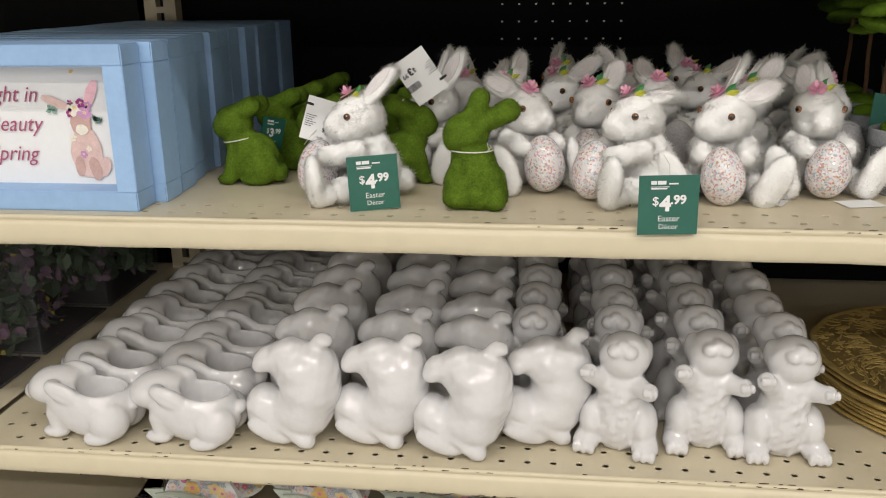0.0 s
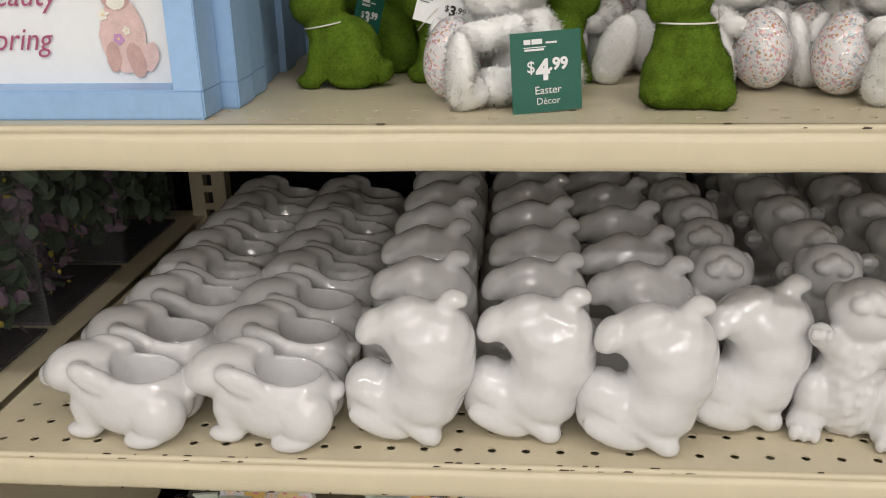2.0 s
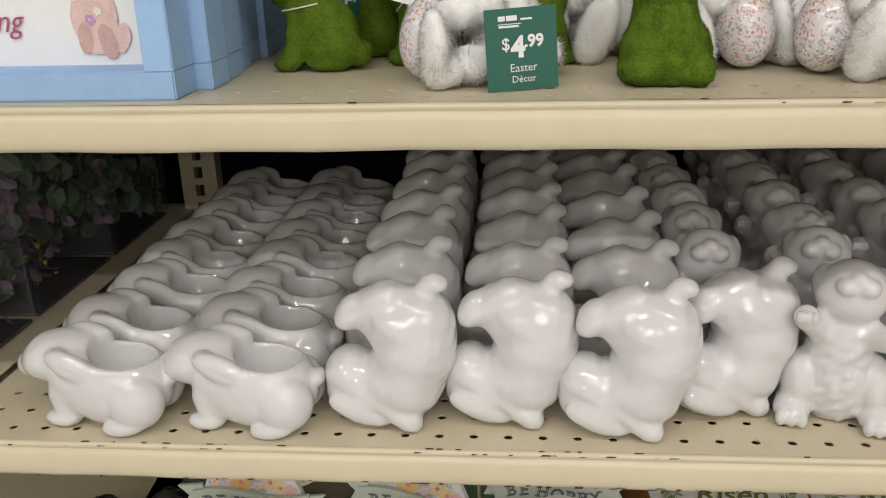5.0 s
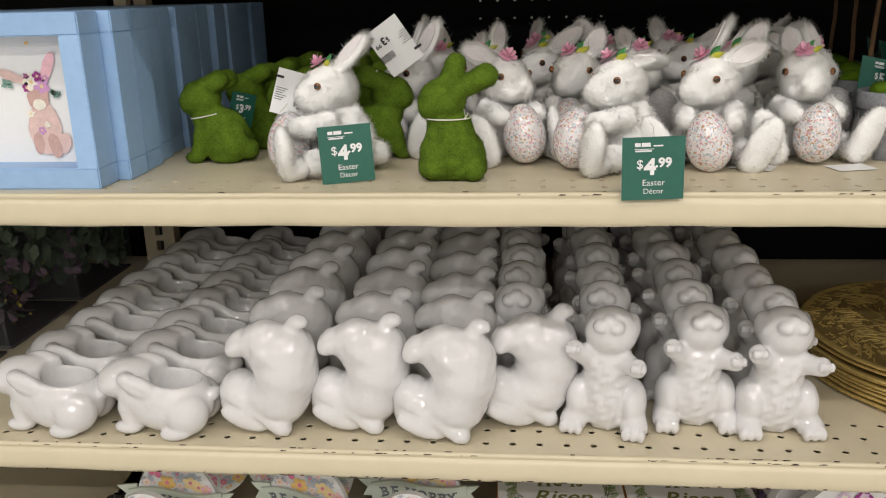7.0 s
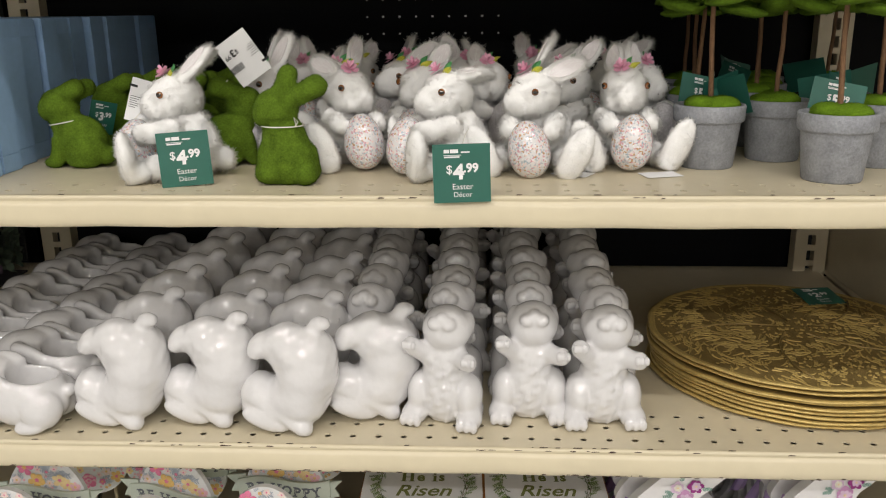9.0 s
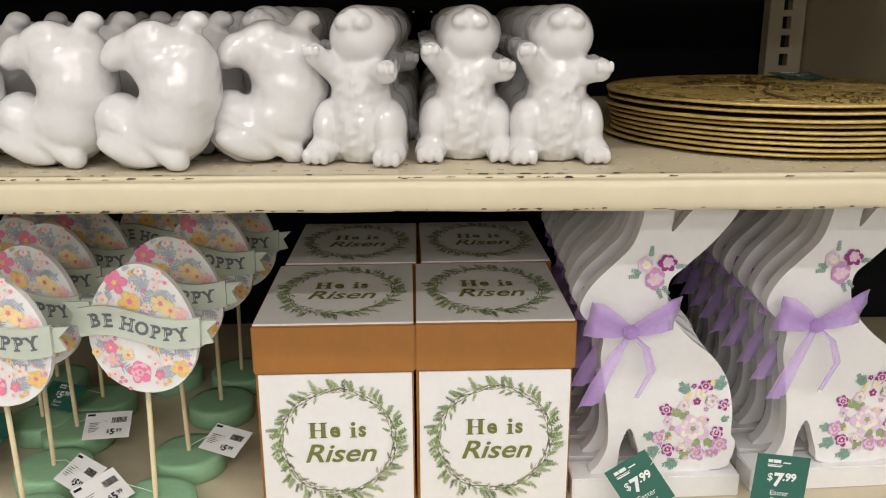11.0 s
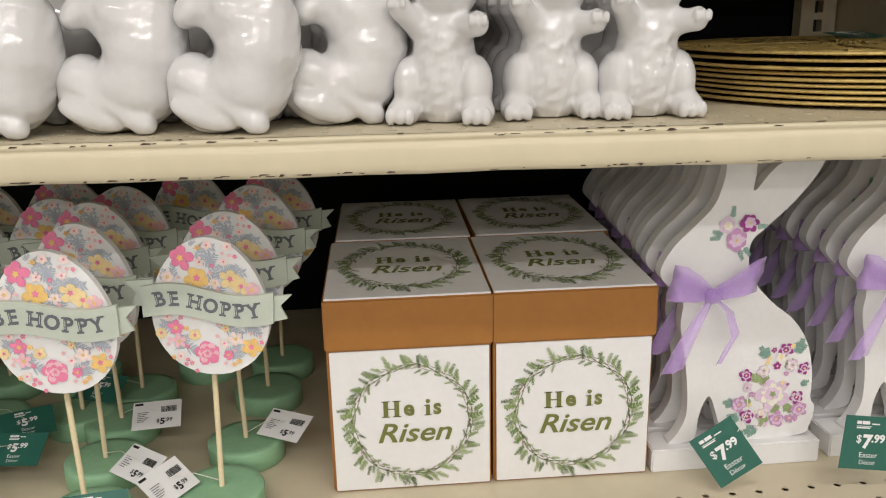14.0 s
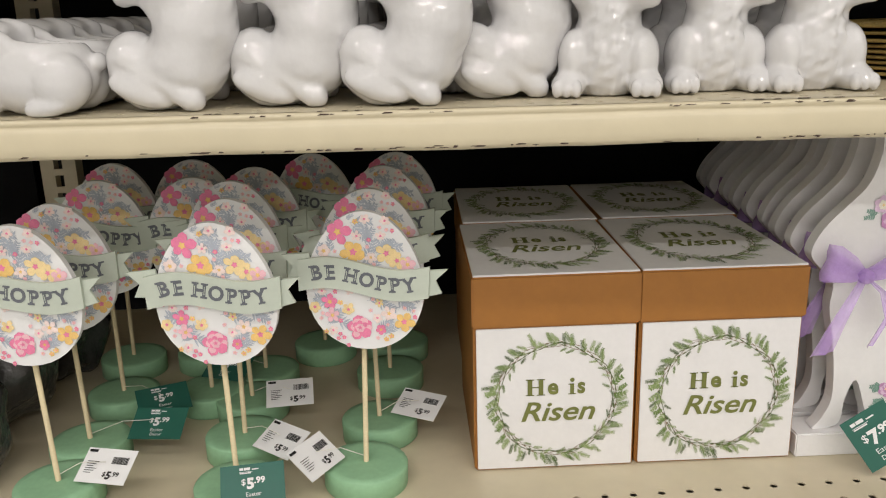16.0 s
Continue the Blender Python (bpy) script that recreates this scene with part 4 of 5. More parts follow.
def soft_bunny(x, y, turn, ears=((-14, -30), (14, -30)), label="", head_turn=0, egg=EGG, lean=0.0, scale=1.0, lift=0.0, flower=True, coat=None, egg_at=(0.0, -0.045, 0.0292)):
    ob = tagged(new("soft_bunny"), label or "white faux-fur bunny with a pink rose, holding a speckled egg", "bunny ornament", "white furry bunnies")
    ob.matrix_basis = pose(x, y, Z_UP + lift, lean, 0, turn) @ Matrix.Scale(scale, 4)
    f_body, f_head, f_foot, f_ear = coat or COAT_FULL
    put("furry_body", f_body, ob)
    hm = Matrix.Translation((0, -0.006, 0.077)) @ Matrix.Rotation(radians(head_turn), 4, "Z")
    hd = put("head", f_head, ob, "", hm)
    for s, (roll, back) in zip((-1, 1), ears):
        ear = put("ear", f_ear, hd, "long furry ear with a greyish lining", Matrix.Translation((s * 0.010, 0.006, 0.015)) @ Euler((radians(back), radians(roll), radians(s * 25))).to_matrix().to_4x4() @ Matrix.Scale(0.88, 4))
        put("ear_lining", EAR_IN, hd, "", ear.matrix_basis)
    for s in (-1, 1):
        put("foot", f_foot, ob, "", Matrix.Translation((s * 0.034, -0.046, 0.001)) @ Matrix.Rotation(radians(s * 16), 4, "Z") @ Matrix.Rotation(radians(s * 22), 4, "Y") @ Matrix.Rotation(radians(8), 4, "X"))
        put("eye", EYE_ME, hd, "dark glass eye", Matrix.Translation((s * 0.0208, -0.0125, 0.004)) @ Matrix.Rotation(radians(s * 60), 4, "Z"))
    put("egg", egg, ob, "speckled glossy egg", Matrix.Translation(egg_at) @ Euler((0.15, 0.1, turn)).to_matrix().to_4x4())
    if flower:
        put("rose", ROSE, hd, "pink silk rose", Matrix.Translation((-0.004, -0.007, 0.0215)) @ Euler((0.5, -0.3, 0)).to_matrix().to_4x4())
        put("leaf", LEAF1, hd, "yellow leaf", Matrix.Translation((0.001, -0.004, 0.020)) @ Euler((0.1, 1.2, 0.4)).to_matrix().to_4x4())
        put("leaf", LEAF2, hd, "green leaf", Matrix.Translation((0.000, -0.002, 0.022)) @ Euler((-0.3, 0.7, 0.2)).to_matrix().to_4x4())
    return ob


def eye_mesh():
    bm = bmesh.new()
    bmesh.ops.create_uvsphere(bm, u_segments=14, v_segments=10, radius=0.0034, matrix=Matrix.Diagonal((1, 0.75, 1, 1)))
    for f in bm.faces:
        f.smooth = True
        c = f.calc_center_median()
        f.material_index = 0 if math.hypot(c.x, c.z) < 0.0022 and c.y < 0 else 1
    ob = link("eye", bm, [EYE, IRIS])
    me = ob.data
    bpy.data.objects.remove(ob)
    return me


def as_mesh(name, bm, material):
    ob = link(name, bm, material)
    me = ob.data
    bpy.data.objects.remove(ob)
    return me


EYE_ME = eye_mesh()
EAR_IN = as_mesh("ear_lining", slab(bmesh.new(), curve_loop([(0, 0.004), (0.0075, 0.018), (0.0065, 0.036), (0, 0.046), (-0.0065, 0.036), (-0.0075, 0.018)], 4), -0.0052, -0.0035), FUR_EAR)
LEAF1, LEAF2 = as_mesh("leaf", leaf_bm(0.016, 0.0030), LEAF_Y), as_mesh("leaf", leaf_bm(0.013, 0.0032), LEAF_G)

sA = soft_bunny(-0.163, 0.786, -78, ((-12, -52), (10, -44)), "white faux-fur bunny in profile with a pink rose and price card", head_turn=8)
green_tag(sA, sA.matrix_basis.inverted() @ pose(-0.1450, 0.733, 1.2815, -3, -2.5, 16), "4.99", 0.046, 0.050)
sB = soft_bunny(0.098, 0.800, -72, ((-40, -86), (6, -80)), "white faux-fur bunny in profile with ears laid back", head_turn=6)
green_tag(sB, sB.matrix_basis.inverted() @ pose(0.1105, 0.6885, 1.2765, 2, -1.5, 2), "4.99", 0.049, 0.051)
cord(sB, [sB.matrix_basis.inverted() @ Vector(p) for p in ((0.115, 0.760, 1.305), (0.113, 0.715, 1.306), (0.1105, 0.690, 1.300))], 0.0004)
soft_bunny(0.178, 0.822, -8, ((-20, -30), (62, -50)), head_turn=-50, lean=3)
soft_bunny(0.268, 0.848, 6, ((-26, -52), (30, -46)), head_turn=-8)
soft_bunny(-0.012, 0.852, 28, ((-50, -62), (12, -66)), "white faux-fur bunny facing aside beside a speckled egg", head_turn=22)
soft_bunny(-0.105, 0.900, -30, ((-14, -20), (16, -24)), "white faux-fur bunny with a pearly frosted egg", egg=EGG_PEARL, head_turn=-30)
rs = random.Random(31)
for x, y, turn, lift in ((0.062, 0.900, -10, 0.0), (0.225, 0.920, -60, 0.0), (-0.035, 0.945, 20, 0.0), (0.130, 0.960, 30, 0), (0.300, 0.945, 25, 0), (0.030, 1.000, -30, 0), (-0.085, 1.00, 12, 0),
                         (0.200, 1.020, -70, 0.008), (0.105, 1.060, 10, 0.01), (-0.030, 1.075, -14, 0.012), (0.290, 1.045, -50, 0.006), (0.190, 1.130, 20, 0.012), (0.030, 1.130, 6, 0.014)):
    soft_bunny(x, y, turn, ((-22 + rs.uniform(-22, 8), -52 + rs.uniform(-25, 18)), (22 + rs.uniform(-8, 32), -52 + rs.uniform(-25, 18))), "white faux-fur bunny with a pink rose, behind the others",
               head_turn=rs.uniform(-25, 25), coat=COAT_THIN, egg=EGG if rs.random() < 0.7 else EGG_PEARL)
for x, y, turn in ((0.298, 0.785, 14), (0.215, 0.790, -30)):
    b = tagged(new("white_card"), "small white card lying on the shelf under a bunny", "card")
    b.matrix_basis = pose(x, y, Z_UP + 0.0008, 0, 0, turn)
    part("sheet", box_bm((-0.018, -0.012, 0), (0.018, 0.012, 0.0005)), PAPER, b)


# ---- little moss trees in cement pots ----
MOSS_BRIGHT = mat("lime_moss", (0.130, 0.235, 0.015), 0.95, 0, 0.35, 110, 0.8, 900, spec=0.1, per_object=0.06)
FOLIAGE = mat("moss_leaf_crown", (0.085, 0.150, 0.012), 0.95, 0, 0.30, 60, 0.7, 700, spec=0.1, per_object=0.08)


def crown_field(P):
    d = ell(P, (0, 0, 40), (26, 26, 30))
    rng = np.random.RandomState(14)
    for k in range(17):
        a = k * 2.4
        zz = -2 + 5.2 * k
        rr = 30 + rng.uniform(-5, 9) - 0.25 * abs(zz - 25)
        d = np.minimum(d, ell(P, (rr * math.cos(a), rr * math.sin(a), zz), (20 + rng.uniform(-3, 4), 17 + rng.uniform(-3, 5), 6 + rng.uniform(-1, 2)), rng.uniform(-30, 30)))
    return d + 0.4 * wave(P, 0.4, 15)


def mound_field(P):
    d = ell(P, (-9, 0, 3), (16, 20, 9))
    d = blend(d, ell(P, (11, -4, 2), (18, 19, 10)), 1.5)
    d = blend(d, ell(P, (2, 14, 1), (18, 13, 8)), 1.5)
    return np.maximum(d + 0.3 * wave(P, 0.5, 16), -P[..., 2] - 4)


T_CROWN = fuzz(solid("crown", crown_field, (-66, -66, -20), (66, 66, 100), 5.0, FOLIAGE), 2600, 0.0018, (0, 0, -1, 0.1), 0.4, 0.00025, 17)
T_MOUND = fuzz(solid("mound", mound_field, (-32, -30, -6), (34, 32, 16), 3.0, MOSS_BRIGHT), 1500, 0.0016, (0, 0, 1, 0.2), 0.4, 0.00022, 18)


def topiary():
    ob = tagged(new("topiary"), "small moss-leaved tree in a grey cement pot", "potted plant", "potted moss trees")
    smooth(part("pot", lathe([(0.0255, 0.0), (0.0265, 0.0015), (0.0310, 0.044), (0.0315, 0.0452), (0.0338, 0.0462), (0.0345, 0.0475), (0.0350, 0.0605), (0.0343, 0.0622), (0.0315, 0.0622), (0.0305, 0.0560), (0.005, 0.0555)], 40), CONCRETE, ob, "speckled grey cement pot"))
    put("moss", T_MOUND, ob, "lime green moss mound", Matrix.Translation((0, 0, 0.059)))
    part("stem", tube(bmesh.new(), [(0.001, 0, 0.058), (0.000, 0.001, 0.085), (-0.002, 0, 0.115), (-0.003, 0.001, 0.145), (-0.003, 0, 0.175)], 0.0027, 8, 0, 0.8), STEM, ob)
    put("crown", T_CROWN, ob, "lobed mossy green crown", Matrix.Translation((-0.003, 0, 0.153)) @ Matrix.Diagonal((1.1, 1.1, 1, 1)))
    return ob


t0 = topiary()
green_tag(t0, pose(0.004, 0.048, 0.066, -12, 12, 14), "5.99", 0.052, 0.040)
rt = random.Random(41)
t0.matrix_basis = pose(0.353, 0.838, Z_UP, 0, 0, 0)
for x, y, turn in ((0.432, 0.880, 100), (0.451, 0.768, -14), (0.520, 0.845, 30), (0.365, 0.945, 200), (0.440, 0.975, 60), (0.520, 0.950, 150), (0.600, 0.900, 15), (0.385, 1.05, 280), (0.470, 1.07, 20), (0.560, 1.05, 190), (0.400, 1.16, 90), (0.500, 1.17, 45), (0.590, 1.16, 130)):
    c = copy_thing(t0, pose(x, y, Z_UP, 0, 0, turn))


# ---- gold charger plates ----
def plate_outline(a, R):
    return R * (1 + 0.010 * abs(math.cos(7 * a)) + 0.012 * max(0, math.cos(a - 3.3)) ** 30)


def charger(relief):
    ob = tagged(new("charger_plate"), "embossed antique-gold charger plate in a stack", "plate", "stack of gold chargers")
    bm = bmesh.new()
    n, R = 96, 0.164
    prof = [(0.55, 0.0000), (0.97, 0.0022), (1.0, 0.0030), (1.0, 0.0046), (0.985, 0.0056), (0.965, 0.0046), (0.95, 0.0042), (0.5, 0.0036)]
    rings = [[bm.verts.new((k * plate_outline(6.283 * i / n, R) * math.cos(6.283 * i / n), k * plate_outline(6.283 * i / n, R) * math.sin(6.283 * i / n), z)) for i in range(n)] for k, z in prof]
    for q, (a, b) in enumerate(zip(rings, rings[1:])):
        for i in range(n):
            f = bm.faces.new((a[i], a[(i + 1) % n], b[(i + 1) % n], b[i]))
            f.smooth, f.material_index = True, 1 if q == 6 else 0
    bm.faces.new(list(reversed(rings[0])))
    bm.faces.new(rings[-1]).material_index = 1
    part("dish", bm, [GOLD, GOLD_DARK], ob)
    if relief:
        rng = random.Random(6)
        br = bmesh.new()

        def curl(x, y, ang, length, turn, w, h):
            rows = []
            for k in range(5):
                t = k / 4
                a = ang + turn * t
                c = w * (1 - 0.8 * t * t)
                rows.append([br.verts.new((x - c * math.sin(a), y + c * math.cos(a), 0.0040)), br.verts.new((x, y, 0.0040 + h * (1 - 0.5 * t))), br.verts.new((x + c * math.sin(a), y - c * math.cos(a), 0.0040))])
                x, y = x + length / 4 * math.cos(a), y + length / 4 * math.sin(a)
            for a, b in zip(rows, rows[1:]):
                for q in range(2):
                    br.faces.new((a[q], a[q + 1], b[q + 1], b[q])).smooth = True
        for k in range(1500):
            rr, a = R * 0.93 * math.sqrt(rng.random()), rng.uniform(0, 6.283)
            x, y = rr * math.cos(a), rr * math.sin(a)
            zone = math.sin(x * 34 + 1.3) * math.cos(y * 30 + x * 12)
            if zone > 0.25:
                curl(x, y, rng.uniform(0, 6.28), rng.uniform(0.003, 0.005), 0.4, 0.0017, 0.0016)
            else:
                curl(x, y, a + 1.2 * math.sin(rr * 60) + rng.uniform(-0.5, 0.5), rng.uniform(0.009, 0.017), rng.uniform(-1.4, 1.4), 0.0011, 0.0016)
        part("embossing", br, GOLD, ob, "raised leaf and scroll embossing")
        bv = bmesh.new()
        for k in range(5):
            a = 0.5 + 1.2566 * k
            p = [(0.02 * math.cos(a), 0.02 * math.sin(a), 0.0060)]
            for t in range(1, 7):
                rr = 0.02 + 0.02 * t
                p.append((rr * math.cos(a + 0.09 * t), rr * math.sin(a + 0.09 * t), 0.0055))
            tube(bv, p, 0.0011, 6)
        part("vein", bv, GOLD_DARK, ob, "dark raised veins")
    return ob


rc = random.Random(51)
under_plate = charger(False)
top_plate = charger(True)
z = Z_MID + 0.0006
for k in range(9):
    m = pose(0.492 + rc.uniform(-0.004, 0.004), 0.919 + rc.uniform(-0.004, 0.004), z, 0, 0, rc.uniform(-5, 5) if k < 6 else 52 * k)
    if k == 0:
        under_plate.matrix_basis = m
    elif k < 7:
        copy_thing(under_plate, m)
    elif k == 7:
        top_plate.matrix_basis = m
    else:
        copy_thing(top_plate, m)
    z += 0.0047 if k < 6 else 0.0062
gt = tagged(new("price_card"), "teal green price card lying on the gold plates", "price card")
gt.matrix_basis = pose(0.560, 1.030, z + 0.0016, -84, 0, 8)
green_tag(gt, Matrix.Identity(4), "2.99", 0.050, 0.048)


# ---- be hoppy eggs on sticks, lower shelf ----
def egg_line(n=44, w=0.0500, h=0.0610):
    pts = []
    for k in range(n):
        a = 6.283 * k / n
        u = math.sin(a)
        pts.append((w * math.cos(a) * (1 - 0.13 * u), h * u))
    return pts


def inside_egg(x, z, k=0.93):
    u = z / 0.0615
    return abs(u) < k and abs(x) < k * 0.0500 * math.sqrt(max(0, 1 - u * u)) * (1 - 0.13 * u)


def egg_print():
    """Watercolour flowers: slate fronds below, then named blooms, then small filling flowers."""
    rng = random.Random(77)
    bm = bmesh.new()
    lay = 0
    for x, z, a, n in ((0.004, 0.034, 0.9, 7), (0.022, 0.030, 2.0, 6), (-0.034, 0.020, 1.9, 6), (0.002, 0.016, 1.2, 5), (0.004, -0.016, 0.2, 6), (0.030, -0.014, -0.6, 5), (-0.020, -0.022, 2.6, 5), (-0.030, -0.042, 0.4, 4), (0.016, -0.046, 0.9, 5), (-0.012, 0.050, 0.1, 5)):
        for k in range(n // 2 + 1):
            b = a + rng.gauss(0, 0.5)
            px, pz, ln = x + rng.gauss(0, 0.004), z + rng.gauss(0, 0.004), rng.uniform(0.015, 0.024)
            while ln > 0.004 and not inside_egg(px + ln * math.cos(b), pz + ln * math.sin(b), 0.95):
                ln *= 0.8
            if inside_egg(px, pz, 0.95):
                lay += 1
                sprig(bm, rng, px, pz, -0.0004 - 0.000003 * lay, b, ln, 5, 6, 0.38, 0.22)
    done = []
    blooms = ((-0.022, 0.043, 0.0115, 0), (-0.009, 0.026, 0.0115, 3), (0.019, 0.026, 0.0095, 4), (0.028, 0.020, 0.0080, 4), (0.037, 0.017, 0.0075, 1), (-0.034, 0.026, 0.0070, 2), (0.006, 0.022, 0.0055, 2),
              (-0.030, -0.019, 0.0080, 0), (-0.028, -0.031, 0.0070, 1), (-0.004, -0.041, 0.0130, 0), (0.034, -0.034, 0.0095, 3), (0.014, -0.042, 0.0055, 0), (0.021, -0.027, 0.0070, 2), (-0.043, -0.024, 0.0060, 4), (-0.014, -0.025, 0.0060, 4))
    for x, z, r, mi in blooms:
        done.append((x, z, r))
        lay += 1
        blossom(bm, rng, x, z, -0.0010 - 0.000004 * lay, r, mi, 3 if mi < 3 else 0)
        if r > 0.012:
            for q, (k, mj) in enumerate(((0.78, 1), (0.55, 0), (0.34, 1))):
                blossom(bm, rng, x, z, -0.0012 - 0.00006 * q, r * k, mj, 0, 6)
    for r, mi, count in ((0.0046, 2, 9), (0.0040, 4, 7), (0.0022, 0, 18), (0.0026, 3, 10), (0.0020, 1, 18)):
        tries = 0
        while count and tries < 900:
            tries += 1
            x, z = rng.uniform(-0.052, 0.052), rng.uniform(-0.061, 0.061)
            if inside_egg(x, z, 0.985 - r * 20) and all((x - p) ** 2 + (z - q) ** 2 > (0.85 * (r + t)) ** 2 for p, q, t in done):
                done.append((x, z, r))
                count -= 1
                lay += 1
                blossom(bm, rng, x, z, -0.0010 - 0.000004 * lay, r, mi, 0 if mi in (2, 3, 4) else 3)
    return bm


def banner_line():
    return [(-0.056 + 0.112 * k / 20, 0.0045 * math.sin(-6.0 * (k / 20 - 0.5))) for k in range(21)]


def hoppy():
    ob = tagged(new("egg_sign"), "floral egg sign on a stick with a mint green round base", "sign", "egg signs on sticks")
    smooth(part("base", lathe([(0.0365, 0.0), (0.0378, 0.0010), (0.0380, 0.0200), (0.0370, 0.0216), (0.0300, 0.0218), (0.002, 0.0218)], 44), MINT, ob, "mint green painted wooden disc"))
    part("stick", tube(bmesh.new(), [(0, 0, 0.020), (0, 0, 0.150)], 0.0024, 10), STICK, ob, "pale wooden dowel")
    bd = slab(bmesh.new(), egg_line(), -0.0032, 0.0032)
    board = part("egg_board", bd, PAPER, ob, "egg-shaped board printed with pink and yellow flowers", Matrix.Translation((0.003, -0.0056, 0.1965)))
    pr = part("floral_print", egg_print(), [P_ROSE, P_BLUSH, P_PEACH, P_GOLD, P_LEMON, P_GREY], board, "", Matrix.Translation((0, -0.0032, 0)))
    line = banner_line()
    top = [(x, z + 0.0135) for x, z in line]
    bot = [(x * 0.985, z - 0.0135) for x, z in line]
    ban = part("banner", slab(bmesh.new(), bot + list(reversed(top)), -0.0034, 0.0), SAGE, board, "pale sage ribbon banner", Matrix.Translation((0, -0.0062, 0.004)))
    for s in (-1, 1):
        dz = 0.006 * -s
        tail = [(s * 0.046, -0.010 + dz), (s * 0.066, -0.011 + dz * 0.6 + 0.004), (s * 0.0605, 0.004 + dz * 0.6), (s * 0.0705, 0.014 + dz * 0.6), (s * 0.046, 0.014 + dz)]
        part("ribbon_tail", slab(bmesh.new(), tail, 0.0, 0.0028), SAGE, board, "", Matrix.Translation((0, -0.0059, 0.004)))
    word = "BE HOPPY"
    for k, ch in enumerate(word):
        if ch != " ":
            u = (0.5, 1.5, 0, 2.95, 4.05, 5.1, 6.05, 7.05)[k] / 7.6
            x = -0.0455 + 0.091 * u
            sl = -6.0 * 0.0045 / 0.112 * math.cos(-6.0 * (u - 0.5))
            z0 = 0.0045 * math.sin(-6.0 * ((x + 0.056) / 0.112 - 0.5))
            ml = Matrix.Translation((x, -0.0100, z0 + 0.004)) @ Matrix.Rotation(-math.atan(sl), 4, "Y")
            glyph = lettering(ch, 0.0172, INK, board, ml, bold=0.0006, width=0.92)
            xs = [v.co.x for v in glyph.data.vertices]
            zs = [v.co.z for v in glyph.data.vertices]
            lo, hi, bot_z, top_z = min(xs), max(xs), min(zs), max(zs)
            stem, mid = 0.0012, (lo + hi) / 2
            feet = {"B": ((lo + stem, 0), (lo + stem, 1)), "E": ((lo + stem, 0), (lo + stem, 1)), "H": ((lo + stem, 0), (lo + stem, 1), (hi - stem, 0), (hi - stem, 1)),
                    "O": (), "P": ((lo + stem, 0), (lo + stem, 1)), "Y": ((mid, 0), (lo + stem, 1), (hi - stem, 1))}[ch]
            bs = bmesh.new()
            for fx, up in feet:
                fz = top_z - 0.0008 if up else bot_z + 0.0008
                box(bs, (fx - 0.0028, -0.0002, fz - 0.0008), (fx + 0.0028, 0.0, fz + 0.0008))
            if feet:
                part("serif", bs, INK, board, "", ml)
            bi = bmesh.new()
            for fx in {fx for fx, up in feet if ch != "Y"}:
                box(bi, (fx - 0.00028, -0.0004, bot_z + 0.003), (fx + 0.00028, -0.0001, top_z - 0.003))
            if len(bi.verts):
                part("inline", bi, SAGE, board, "", ml)
    return ob


e0 = hoppy()
spots = [(-0.228, 0.763, 0), (-0.118, 0.790, -3), (-0.389, 0.773, 2), (-0.110, 0.879, 4), (-0.105, 0.998, -4), (-0.241, 0.852, -6), (-0.391, 0.850, 3), (-0.396, 0.958, 6), (-0.250, 1.009, 4), (-0.250, 0.935, 0), (-0.300, 0.960, 8),
         (-0.100, 1.085, 0), (-0.190, 1.090, -5), (-0.330, 1.070, 6), (-0.420, 1.060, 0)]
eggs = []
for k, (x, y, turn) in enumerate(spots):
    m = pose(x, y, Z_LOW, 0, (-0.8, 2.0, -1.6)[k] if k < 3 else 1.0 * ((k % 3) - 1), turn - 4)
    eggs.append(e0 if k == 0 else copy_thing(e0, m))
    if k == 0:
        first = m
e0.matrix_basis = first


def lying_tag(kind, owner, x, y, z, rx, rz, price, end):
    """A card tied to a stick by a thread, lying against the bases."""
    inv = owner.matrix_basis.inverted()
    m = inv @ (Matrix.Translation((x, y, z)) @ Matrix.Rotation(radians(rz), 4, "Z") @ Matrix.Rotation(radians(rx), 4, "X"))
    c = green_tag(owner, m, price, 0.052, 0.036) if kind == "g" else white_tag(owner, m, price)
    a, b = inv @ Vector(end), inv @ Vector((x, y, z + 0.004))
    cord(owner, [a, (a + b) / 2 + Vector((0, 0, 0.006)), b], 0.00035)


lying_tag("w", eggs[9], -0.204, 0.905, 0.693, -62, 8, "5.99", (-0.247, 0.935, 0.682))
lying_tag("w", eggs[5], -0.198, 0.815, 0.688, -64, -38, "5.99", (-0.240, 0.852, 0.681))
lying_tag("w", eggs[3], -0.070, 0.875, 0.690, -66, -28, "5.99", (-0.110, 0.879, 0.681))
lying_tag("g", eggs[0], -0.205, 0.722, 0.697, -50, 10, "5.99", (-0.228, 0.763, 0.682))
lying_tag("w", eggs[2], -0.345, 0.772, 0.690, -60, -12, "5.99", (-0.389, 0.773, 0.682))
lying_tag("g", eggs[6], -0.325, 0.855, 0.688, -60, -4, "5.99", (-0.391, 0.850, 0.681))
lying_tag("g", eggs[7], -0.335, 0.905, 0.690, -64, 25, "5.99", (-0.396, 0.958, 0.681))
lying_tag("g", eggs[8], -0.285, 0.980, 0.692, -60, -20, "5.99", (-0.250, 1.009, 0.681))
lying_tag("w", eggs[1], -0.160, 0.775, 0.692, -55, 60, "5.99", (-0.118, 0.790, 0.682))


